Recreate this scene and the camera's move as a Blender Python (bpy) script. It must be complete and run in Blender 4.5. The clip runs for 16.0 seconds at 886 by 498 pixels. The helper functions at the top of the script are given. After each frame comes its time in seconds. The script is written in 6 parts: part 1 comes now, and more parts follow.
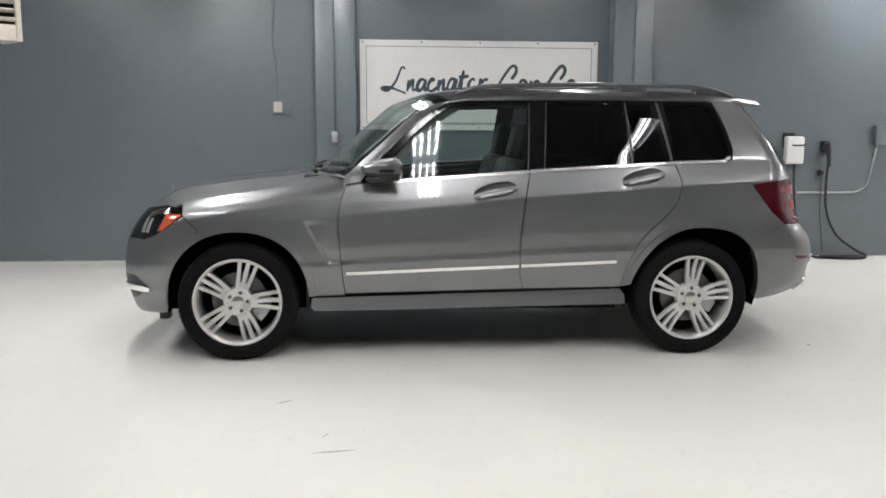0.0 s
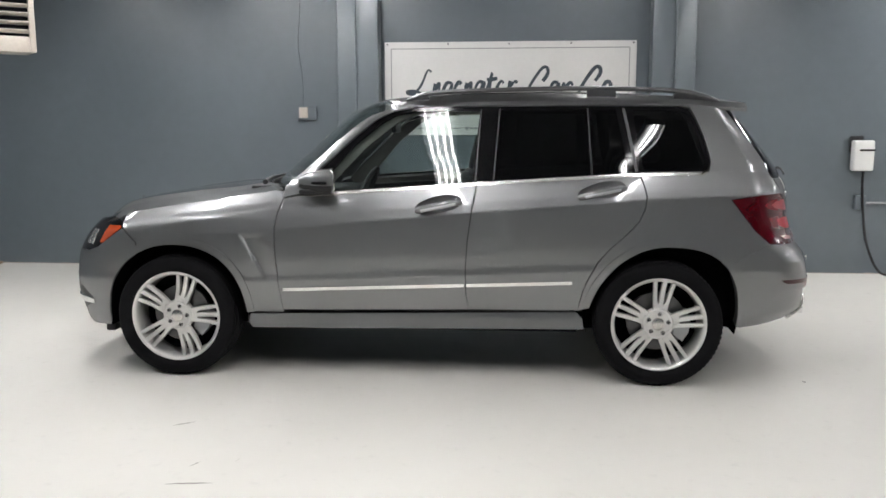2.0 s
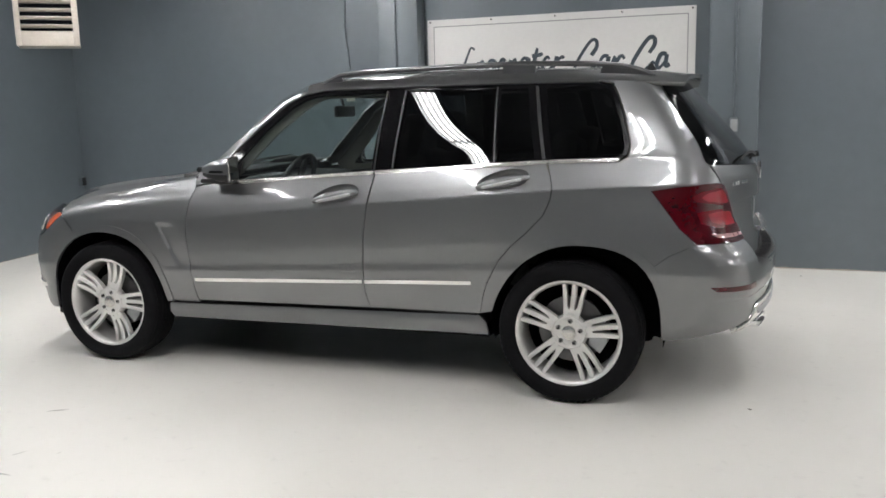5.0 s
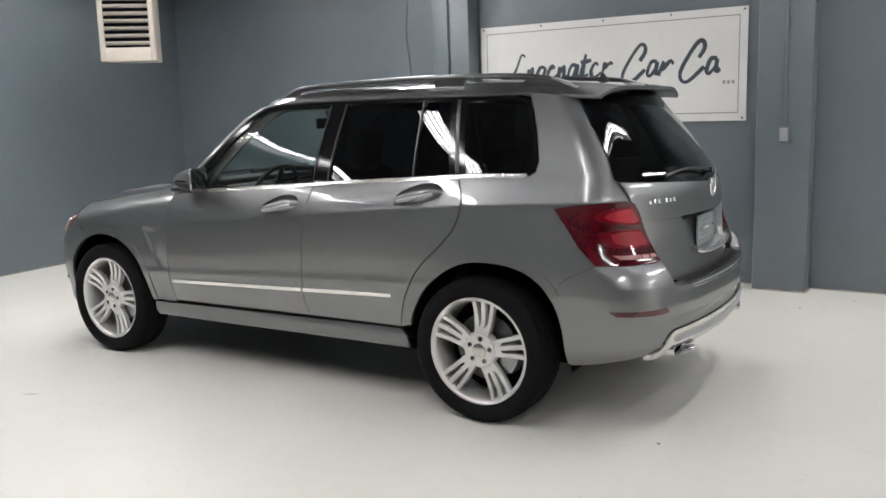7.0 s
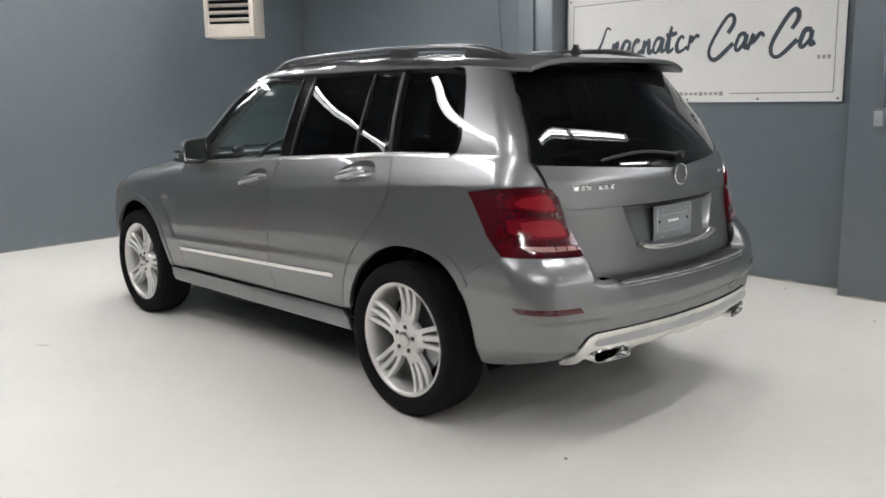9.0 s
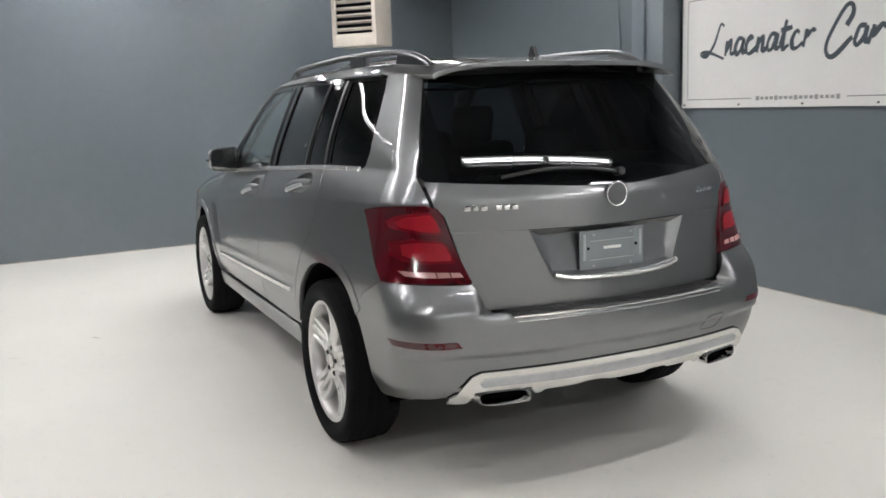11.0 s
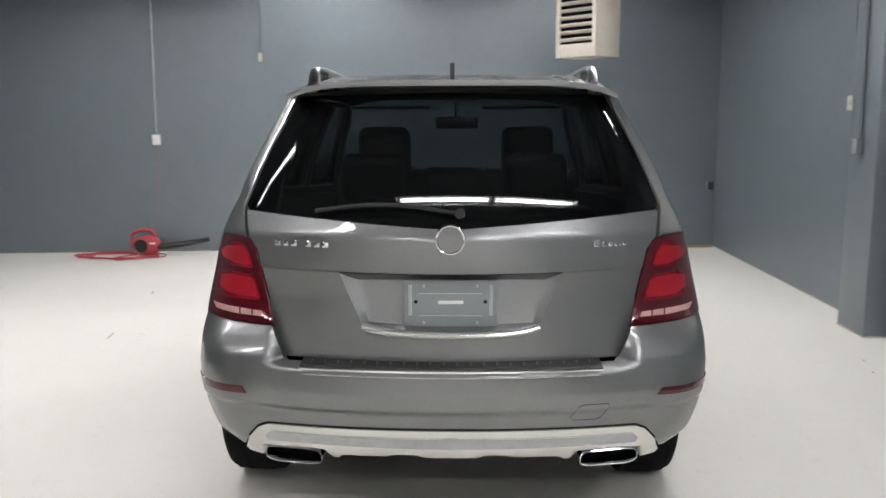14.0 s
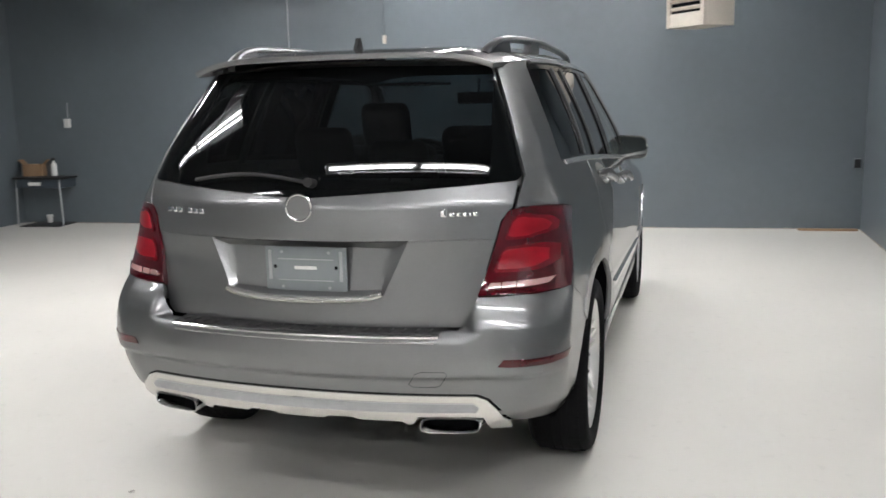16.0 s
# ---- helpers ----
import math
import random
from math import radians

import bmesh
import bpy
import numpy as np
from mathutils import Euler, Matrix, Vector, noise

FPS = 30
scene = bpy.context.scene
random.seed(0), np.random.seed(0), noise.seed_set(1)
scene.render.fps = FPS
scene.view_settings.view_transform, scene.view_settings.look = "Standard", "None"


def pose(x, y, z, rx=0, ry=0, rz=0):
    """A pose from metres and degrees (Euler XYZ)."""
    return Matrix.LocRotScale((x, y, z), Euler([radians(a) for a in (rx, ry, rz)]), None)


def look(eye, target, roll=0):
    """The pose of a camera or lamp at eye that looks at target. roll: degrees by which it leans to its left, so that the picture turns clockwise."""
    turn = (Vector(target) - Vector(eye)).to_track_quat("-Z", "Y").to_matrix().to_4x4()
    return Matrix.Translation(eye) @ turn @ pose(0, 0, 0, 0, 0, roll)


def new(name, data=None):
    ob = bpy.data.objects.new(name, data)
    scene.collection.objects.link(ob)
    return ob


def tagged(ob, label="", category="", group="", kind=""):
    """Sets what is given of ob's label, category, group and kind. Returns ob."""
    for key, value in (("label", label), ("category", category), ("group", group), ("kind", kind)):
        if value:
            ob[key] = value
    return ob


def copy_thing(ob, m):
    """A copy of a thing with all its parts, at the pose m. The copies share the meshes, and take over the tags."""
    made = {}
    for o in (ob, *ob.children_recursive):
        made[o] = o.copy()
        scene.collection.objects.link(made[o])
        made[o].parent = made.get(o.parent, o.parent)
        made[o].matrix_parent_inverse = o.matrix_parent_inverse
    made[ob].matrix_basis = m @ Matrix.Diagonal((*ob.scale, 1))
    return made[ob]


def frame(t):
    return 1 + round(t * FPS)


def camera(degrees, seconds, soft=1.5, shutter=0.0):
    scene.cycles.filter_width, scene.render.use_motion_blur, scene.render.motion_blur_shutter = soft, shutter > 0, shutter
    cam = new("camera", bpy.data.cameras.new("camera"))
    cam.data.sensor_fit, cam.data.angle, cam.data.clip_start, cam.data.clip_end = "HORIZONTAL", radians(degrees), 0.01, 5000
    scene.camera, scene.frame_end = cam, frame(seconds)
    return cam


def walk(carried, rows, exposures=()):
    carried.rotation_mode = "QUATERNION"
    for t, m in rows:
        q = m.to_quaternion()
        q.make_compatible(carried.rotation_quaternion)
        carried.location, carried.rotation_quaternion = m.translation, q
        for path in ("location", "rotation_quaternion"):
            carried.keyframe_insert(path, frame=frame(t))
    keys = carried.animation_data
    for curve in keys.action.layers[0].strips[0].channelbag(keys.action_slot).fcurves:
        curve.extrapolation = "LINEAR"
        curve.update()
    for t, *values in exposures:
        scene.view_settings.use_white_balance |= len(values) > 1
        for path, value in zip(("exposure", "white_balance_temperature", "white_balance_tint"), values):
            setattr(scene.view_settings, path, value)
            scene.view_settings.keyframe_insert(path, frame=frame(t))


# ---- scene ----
cam = camera(54.8, 16.0, soft=1.6, shutter=0.5)
PATH = [
    (0, (-0.55, -5.917, 1.416), (-0.397, -3.945, 1.122), 0.3),
    (0.5, (-0.268, -5.814, 1.462), (-0.162, -3.839, 1.162), 0.1),
    (1, (0.056, -5.808, 1.462), (0.086, -3.83, 1.172), -0.4),
    (1.5, (0.345, -5.735, 1.436), (0.274, -3.756, 1.154), -0.0),
    (2, (0.588, -5.583, 1.47), (0.417, -3.613, 1.174), -0.1),
    (2.5, (0.927, -5.551, 1.471), (0.654, -3.589, 1.192), -0.5),
    (3, (1.21, -5.448, 1.442), (0.834, -3.501, 1.178), -0.6),
    (5.3, (2.399, -4.823, 1.486), (1.649, -3.001, 1.14), -1.7),
    (5.5, (2.559, -4.811, 1.5), (1.749, -3.015, 1.16), -1.9),
    (6, (2.881, -4.686, 1.459), (1.989, -2.925, 1.135), -2.1),
    (6.5, (3.119, -4.446, 1.483), (2.162, -2.721, 1.152), -1.3),
    (7, (3.379, -4.275, 1.496), (2.313, -2.614, 1.173), -1.7),
    (7.5, (3.67, -4.042, 1.464), (2.49, -2.457, 1.151), -1.2),
    (8, (3.825, -3.756, 1.499), (2.525, -2.269, 1.187), -1.1),
    (8.5, (4.059, -3.527, 1.483), (2.673, -2.124, 1.151), -1.1),
    (9, (4.244, -3.258, 1.441), (2.797, -1.924, 1.083), -1.1),
    (9.2, (4.287, -3.101, 1.414), (2.807, -1.799, 1.073), -1.0),
    (11.5, (4.854, -1.615, 1.432), (3.014, -0.911, 1.086), -1.3),
    (12, (4.816, -1.254, 1.437), (2.931, -0.684, 1.086), -0.6),
    (12.5, (4.829, -0.93, 1.445), (2.911, -0.486, 1.093), -1.4),
    (13, (4.829, -0.583, 1.423), (2.882, -0.261, 1.098), -0.4),
    (13.5, (4.801, -0.27, 1.462), (2.838, -0.093, 1.123), -0.6),
    (14, (4.855, 0.041, 1.454), (2.879, -0.007, 1.152), -0.2),
    (14.5, (4.834, 0.326, 1.429), (2.872, 0.144, 1.088), -1.2),
    (15, (4.76, 0.587, 1.497), (2.819, 0.324, 1.089), -2.2),
    (15.5, (4.83, 0.922, 1.459), (2.905, 0.515, 1.102), -2.5),
    (16, (4.75, 1.234, 1.412), (2.861, 0.673, 1.072), -1.3),
]
walk(cam, [(t, look(eye, target, roll)) for t, eye, target, roll in PATH], [(0.0, -0.03), (3.0, 0.0), (11.5, 0.0), (13.5, 0.11), (16.0, 0.13)])

from mathutils import geometry

# ---- world ----
world = bpy.data.worlds.new("World")
scene.world = world
world.use_nodes = True
world.node_tree.nodes["Background"].inputs[0].default_value = (0.5, 0.55, 0.6, 1)
world.node_tree.nodes["Background"].inputs[1].default_value = 0.008
scene.view_settings.exposure = 0.0


# ---- materials ----
def node_mat(name):
    m = bpy.data.materials.new(name)
    m.use_nodes = True
    nt = m.node_tree
    return m, nt, nt.nodes["Principled BSDF"]


def mat(name, col, rough=0.5, metal=0.0, var=0.0, scale=8.0, bump=0.0, bscale=60.0, coat=0.0, spec=0.5, rvar=0.0):
    """A plain painted, plastic or metal surface with variation at two scales."""
    m, nt, b = node_mat(name)
    b.inputs["Base Color"].default_value = (*col, 1)
    b.inputs["Roughness"].default_value = rough
    b.inputs["Metallic"].default_value = metal
    b.inputs["Coat Weight"].default_value = coat
    b.inputs["Coat Roughness"].default_value = 0.03
    b.inputs["Specular IOR Level"].default_value = spec
    tc = nt.nodes.new("ShaderNodeTexCoord")
    if var or rvar:
        n1 = nt.nodes.new("ShaderNodeTexNoise")
        n1.inputs["Scale"].default_value, n1.inputs["Detail"].default_value = scale, 6
        n2 = nt.nodes.new("ShaderNodeTexNoise")
        n2.inputs["Scale"].default_value, n2.inputs["Detail"].default_value = scale * 9, 3
        nt.links.new(tc.outputs["Object"], n1.inputs["Vector"])
        nt.links.new(tc.outputs["Object"], n2.inputs["Vector"])
        mx = nt.nodes.new("ShaderNodeMath")
        mx.operation = "ADD"
        nt.links.new(n1.outputs["Fac"], mx.inputs[0])
        nt.links.new(n2.outputs["Fac"], mx.inputs[1])
        if var:
            mr = nt.nodes.new("ShaderNodeMapRange")
            mr.inputs[1].default_value, mr.inputs[2].default_value = 0.6, 1.4
            mr.inputs[3].default_value, mr.inputs[4].default_value = 1 - var, 1 + var
            nt.links.new(mx.outputs[0], mr.inputs[0])
            hs = nt.nodes.new("ShaderNodeHueSaturation")
            hs.inputs["Color"].default_value = (*col, 1)
            nt.links.new(mr.outputs[0], hs.inputs["Value"])
            nt.links.new(hs.outputs[0], b.inputs["Base Color"])
        if rvar:
            mr2 = nt.nodes.new("ShaderNodeMapRange")
            mr2.inputs[1].default_value, mr2.inputs[2].default_value = 0.6, 1.4
            mr2.inputs[3].default_value, mr2.inputs[4].default_value = max(0.02, rough - rvar), rough + rvar
            nt.links.new(mx.outputs[0], mr2.inputs[0])
            nt.links.new(mr2.outputs[0], b.inputs["Roughness"])
    if bump:
        nb = nt.nodes.new("ShaderNodeTexNoise")
        nb.inputs["Scale"].default_value, nb.inputs["Detail"].default_value = bscale, 4
        nt.links.new(tc.outputs["Object"], nb.inputs["Vector"])
        bn = nt.nodes.new("ShaderNodeBump")
        bn.inputs["Strength"].default_value, bn.inputs["Distance"].default_value = bump, 0.01
        nt.links.new(nb.outputs["Fac"], bn.inputs["Height"])
        nt.links.new(bn.outputs[0], b.inputs["Normal"])
    return m


def thin_glass(name, tint, ior=1.45, rough=0.0, haze=0.02):
    """A thin pane: tinted see-through plus a mirror coat by Fresnel, under a pale painted haze."""
    m, nt, b = node_mat(name)
    nt.nodes.remove(b)
    out = nt.nodes["Material Output"]
    tr = nt.nodes.new("ShaderNodeBsdfTransparent")
    tr.inputs[0].default_value = (*tint, 1)
    gl = nt.nodes.new("ShaderNodeBsdfGlossy")
    gl.inputs[0].default_value, gl.inputs["Roughness"].default_value = (1, 1, 1, 1), rough
    # mirror share by the angle of view: weak head-on, strong at a graze
    lw = nt.nodes.new("ShaderNodeLayerWeight")
    lw.inputs["Blend"].default_value = 0.5
    pw = nt.nodes.new("ShaderNodeMath")
    pw.operation = "POWER"
    pw.inputs[1].default_value = 5.0
    nt.links.new(lw.outputs["Facing"], pw.inputs[0])
    fr = nt.nodes.new("ShaderNodeMapRange")
    fr.inputs[3].default_value, fr.inputs[4].default_value = ((ior - 1) / (ior + 1)) ** 2, 1.0
    nt.links.new(pw.outputs[0], fr.inputs[0])
    mx = nt.nodes.new("ShaderNodeMixShader")
    nt.links.new(fr.outputs[0], mx.inputs[0])
    nt.links.new(tr.outputs[0], mx.inputs[1])
    nt.links.new(gl.outputs[0], mx.inputs[2])
    # pale diffuse share that lifts the dark panes, standing in for haze
    df = nt.nodes.new("ShaderNodeBsdfDiffuse")
    df.inputs[0].default_value = (0.42, 0.47, 0.52, 1)
    tc = nt.nodes.new("ShaderNodeTexCoord")
    ns = nt.nodes.new("ShaderNodeTexNoise")
    ns.inputs["Scale"].default_value, ns.inputs["Detail"].default_value = 3.0, 5
    nt.links.new(tc.outputs["Object"], ns.inputs["Vector"])
    mr = nt.nodes.new("ShaderNodeMapRange")
    mr.inputs[1].default_value, mr.inputs[2].default_value = 0.3, 0.7
    mr.inputs[3].default_value, mr.inputs[4].default_value = 0.6 * haze, 1.4 * haze
    nt.links.new(ns.outputs["Fac"], mr.inputs[0])
    m2 = nt.nodes.new("ShaderNodeMixShader")
    nt.links.new(mr.outputs[0], m2.inputs[0])
    nt.links.new(mx.outputs[0], m2.inputs[1])
    nt.links.new(df.outputs[0], m2.inputs[2])
    nt.links.new(m2.outputs[0], out.inputs[0])
    return m


def lamp_mat(name, col, power):
    m, nt, b = node_mat(name)
    b.inputs["Base Color"].default_value = (0.8, 0.8, 0.8, 1)
    b.inputs["Emission Color"].default_value = (*col, 1)
    b.inputs["Emission Strength"].default_value = power
    return m


def paint_mat():
    """Warm silver metallic car paint with fine flakes under a clear coat."""
    m, nt, b = node_mat("silver_paint")
    tc = nt.nodes.new("ShaderNodeTexCoord")
    vo = nt.nodes.new("ShaderNodeTexVoronoi")
    vo.inputs["Scale"].default_value = 900
    nt.links.new(tc.outputs["Object"], vo.inputs["Vector"])
    hs = nt.nodes.new("ShaderNodeMapRange")
    hs.inputs[3].default_value, hs.inputs[4].default_value = 0.88, 1.12
    sx = nt.nodes.new("ShaderNodeSeparateColor")
    nt.links.new(vo.outputs["Color"], sx.inputs[0])
    nt.links.new(sx.outputs[0], hs.inputs[0])
    hv = nt.nodes.new("ShaderNodeHueSaturation")
    hv.inputs["Color"].default_value = (*PAINT, 1)
    nt.links.new(hs.outputs[0], hv.inputs["Value"])
    nt.links.new(hv.outputs[0], b.inputs["Base Color"])
    b.inputs["Metallic"].default_value = 0.85
    b.inputs["Roughness"].default_value = 0.36
    b.inputs["Specular Tint"].default_value = (0.55, 0.55, 0.55, 1)
    b.inputs["Coat Weight"].default_value = 1.0
    b.inputs["Coat Roughness"].default_value = 0.012
    return m


def floor_mat():
    """Pale epoxy floor with faint roller clouds, scuffs and a soft sheen."""
    m, nt, b = node_mat("epoxy_floor")
    tc = nt.nodes.new("ShaderNodeTexCoord")
    n1 = nt.nodes.new("ShaderNodeTexNoise")
    n1.inputs["Scale"].default_value, n1.inputs["Detail"].default_value = 0.9, 5
    n2 = nt.nodes.new("ShaderNodeTexNoise")
    n2.inputs["Scale"].default_value, n2.inputs["Detail"].default_value = 14, 6
    for n in (n1, n2):
        nt.links.new(tc.outputs["Object"], n.inputs["Vector"])
    ramp = nt.nodes.new("ShaderNodeValToRGB")
    ramp.color_ramp.elements[0].position, ramp.color_ramp.elements[1].position = 0.3, 0.7
    ramp.color_ramp.elements[0].color = (*[0.94 * c for c in FLOOR], 1)
    ramp.color_ramp.elements[1].color = (*FLOOR, 1)
    nt.links.new(n1.outputs["Fac"], ramp.inputs[0])
    st = nt.nodes.new("ShaderNodeMapRange")
    st.inputs[1].default_value, st.inputs[2].default_value = 0.62, 0.80
    st.inputs[3].default_value, st.inputs[4].default_value = 1.0, 0.90
    nt.links.new(n2.outputs["Fac"], st.inputs[0])
    hs = nt.nodes.new("ShaderNodeHueSaturation")
    nt.links.new(ramp.outputs[0], hs.inputs["Color"])
    nt.links.new(st.outputs[0], hs.inputs["Value"])
    nt.links.new(hs.outputs[0], b.inputs["Base Color"])
    rr = nt.nodes.new("ShaderNodeMapRange")
    rr.inputs[3].default_value, rr.inputs[4].default_value = 0.38, 0.55
    nt.links.new(n2.outputs["Fac"], rr.inputs[0])
    nt.links.new(rr.outputs[0], b.inputs["Roughness"])
    bp = nt.nodes.new("ShaderNodeBump")
    bp.inputs["Strength"].default_value, bp.inputs["Distance"].default_value = 0.12, 0.01
    nt.links.new(n2.outputs["Fac"], bp.inputs["Height"])
    nt.links.new(bp.outputs[0], b.inputs["Normal"])
    return m


PAINT = (0.210, 0.213, 0.217)
FLOOR = (0.80, 0.782, 0.732)
WALL = (0.117, 0.140, 0.158)
M_PAINT = paint_mat()
M_FLOOR = floor_mat()
M_WALL = mat("slate_wall_paint", WALL, 0.34, spec=0.9, var=0.06, scale=1.2, bump=0.08, bscale=140)
# made pale only to throw light back onto the car's rear
M_WALLBOUNCE = mat("pale_bounce_wall", (0.78, 0.78, 0.77), 0.6, var=0.04, scale=1.2, bump=0.2, bscale=90)
M_CEIL = mat("grey_ceiling_paint", (0.12, 0.12, 0.125), 0.8, var=0.05, scale=2)
M_BLACK = mat("black_plastic", (0.012, 0.012, 0.013), 0.5, var=0.2, scale=20, bump=0.1, bscale=300)
M_GLOSSBLACK = mat("gloss_black_trim", (0.006, 0.006, 0.007), 0.08, spec=0.35)
M_FOOT = mat("dark_grey_rail_foot", (0.07, 0.07, 0.072), 0.4, 0.5, var=0.1, scale=20)
M_SASH = mat("grey_window_sash", (0.05, 0.05, 0.052), 0.35, 0.5, var=0.08, scale=20)
M_GAP = mat("underbody_black", (0.005, 0.005, 0.006), 1.0, spec=0.0, var=0.3, scale=10)
M_TYRE = mat("tyre_rubber", (0.007, 0.007, 0.008), 0.85, spec=0.12, var=0.2, scale=30, bump=0.2, bscale=200)
M_RIM = mat("silver_alloy", (0.72, 0.71, 0.69), 0.32, 0.55, var=0.04, scale=20, coat=0.4)
M_RIMDARK = mat("brushed_steel_disc", (0.16, 0.16, 0.16), 0.45, 0.9, var=0.1, scale=40)
M_CHROME = mat("chrome", (0.82, 0.82, 0.82), 0.06, 1.0)
M_SATIN = mat("satin_silver", (0.72, 0.71, 0.68), 0.25, 0.9)
M_GLASS = thin_glass("clear_tinted_glass", (0.70, 0.77, 0.755), haze=0.012)
M_PRIVACY = thin_glass("privacy_glass", (0.016, 0.019, 0.024), ior=1.5, haze=0.003)
M_BACKGLASS = thin_glass("rear_privacy_glass", (0.068, 0.084, 0.094), ior=1.5, haze=0.004)
M_RED = mat("red_lamp_lens", (0.12, 0.0025, 0.008), 0.15, coat=0.5, var=0.12, scale=20)
M_REDDEEP = mat("deep_red_lamp_lens", (0.062, 0.0015, 0.005), 0.10, coat=0.6, var=0.04, scale=6)
M_REDBRIGHT = mat("bright_red_lamp_lens", (0.25, 0.004, 0.012), 0.28, coat=0.35, spec=0.3, var=0.14, scale=30)
M_CLEARLENS = mat("clear_pink_lens", (0.46, 0.27, 0.26), 0.12, coat=1.0, var=0.15, scale=60)
M_AMBER = mat("amber_lens", (0.40, 0.055, 0.014), 0.12, coat=1.0)
M_LEATHER = mat("black_leather", (0.022, 0.022, 0.024), 0.5, var=0.2, scale=20, bump=0.2, bscale=150)
M_BEIGE = mat("grey_beige_interior_trim", (0.13, 0.122, 0.11), 0.7, var=0.08, scale=10, bump=0.1, bscale=200)
M_WHITE = mat("white_plastic", (0.78, 0.78, 0.76), 0.4, var=0.03, scale=10)
M_VINYL = mat("white_vinyl_banner", (0.74, 0.73, 0.71), 0.45, var=0.03, scale=3, bump=0.08, bscale=12)
M_INK = mat("charcoal_ink", (0.045, 0.06, 0.075), 0.5, var=0.1, scale=30)
M_GREYINK = mat("grey_ink", (0.30, 0.30, 0.30), 0.5, var=0.1, scale=30)
M_CREAM = mat("cream_enamel", (0.56, 0.51, 0.445), 0.45, var=0.08, scale=6, bump=0.05)
M_STEEL = mat("galvanised_steel", (0.42, 0.43, 0.44), 0.42, 0.6, var=0.12, scale=30)
M_PLATE = mat("grey_plate_bracket", (0.215, 0.236, 0.245), 0.45, var=0.05, scale=30)
M_RAIL = mat("dark_anodised_rail", (0.13, 0.13, 0.135), 0.32, 0.9, var=0.08, scale=20)
M_TUBE = lamp_mat("white_lamp_tube", (1.0, 0.982, 0.98), 66.0)
M_REDCORD = mat("red_cord", (0.40, 0.045, 0.055), 0.5, var=0.1, scale=20)
M_CARD = mat("brown_cardboard", (0.33, 0.21, 0.12), 0.8, var=0.12, scale=12)
M_CAULK = mat("chipped_tan_joint", (0.46, 0.41, 0.34), 0.8, var=0.35, scale=14, bump=0.5, bscale=60)
M_DIRT = mat("grey_scuff", (0.36, 0.34, 0.31), 0.7, var=0.2, scale=30)


# ---- mesh tools ----
def mesh_ob(name, verts, faces, material, parent=None, label="", normals=None, smooth=True):
    me = bpy.data.meshes.new(name)
    me.from_pydata([tuple(map(float, v)) for v in verts], [], [tuple(f) for f in faces])
    me.materials.append(material)
    if smooth:
        me.polygons.foreach_set("use_smooth", [True] * len(me.polygons))
    if normals is not None:
        me.normals_split_custom_set_from_vertices([tuple(map(float, n)) for n in normals])
    me.update()
    ob = new(name, me)
    ob.parent = parent
    if label:
        tagged(ob, label)
    return ob


def part(name, bm, material, parent=None, label="", sharp=35):
    """Links a bmesh as one mesh object under a thing or a part."""
    bmesh.ops.recalc_face_normals(bm, faces=bm.faces[:])
    for e in bm.edges:
        if len(e.link_faces) == 2 and e.calc_face_angle(0) > radians(sharp):
            e.smooth = False
    for f in bm.faces:
        f.smooth = True
    me = bpy.data.meshes.new(name)
    bm.to_mesh(me)
    bm.free()
    me.materials.append(material)
    ob = new(name, me)
    ob.parent = parent
    if label:
        tagged(ob, label)
    return ob


def thing(name, label, category, group="", at=None, kind=""):
    ob = new(name)
    ob.empty_display_size = 0.1
    if at is not None:
        ob.matrix_basis = at
    return tagged(ob, label, category, group, kind)


def box(bm, x0, x1, y0, y1, z0, z1, bevel=0.0, m=None, seg=2):
    r = bmesh.ops.create_cube(bm, size=1)
    vs = r["verts"]
    bmesh.ops.scale(bm, verts=vs, vec=(x1 - x0, y1 - y0, z1 - z0))
    bmesh.ops.translate(bm, verts=vs, vec=((x0 + x1) / 2, (y0 + y1) / 2, (z0 + z1) / 2))
    if bevel:
        es = list({e for v in vs for e in v.link_edges})
        vs = list({v for f in bmesh.ops.bevel(bm, geom=es, offset=bevel, segments=seg, affect="EDGES", profile=0.5)["faces"] for v in f.verts} | {v for v in vs if v.is_valid})
    if m is not None:
        bmesh.ops.transform(bm, matrix=m, verts=vs)
    return vs


def boxed(*a, **k):
    bm = bmesh.new()
    box(bm, *a, **k)
    return bm


def cyl(bm, p, q, r, seg=16, r2=None):
    p, q = Vector(p), Vector(q)
    d = q - p
    m = Matrix.Translation((p + q) / 2) @ d.to_track_quat("Z", "Y").to_matrix().to_4x4()
    return bmesh.ops.create_cone(bm, cap_ends=True, segments=seg, radius1=r, radius2=r if r2 is None else r2, depth=d.length, matrix=m)["verts"]


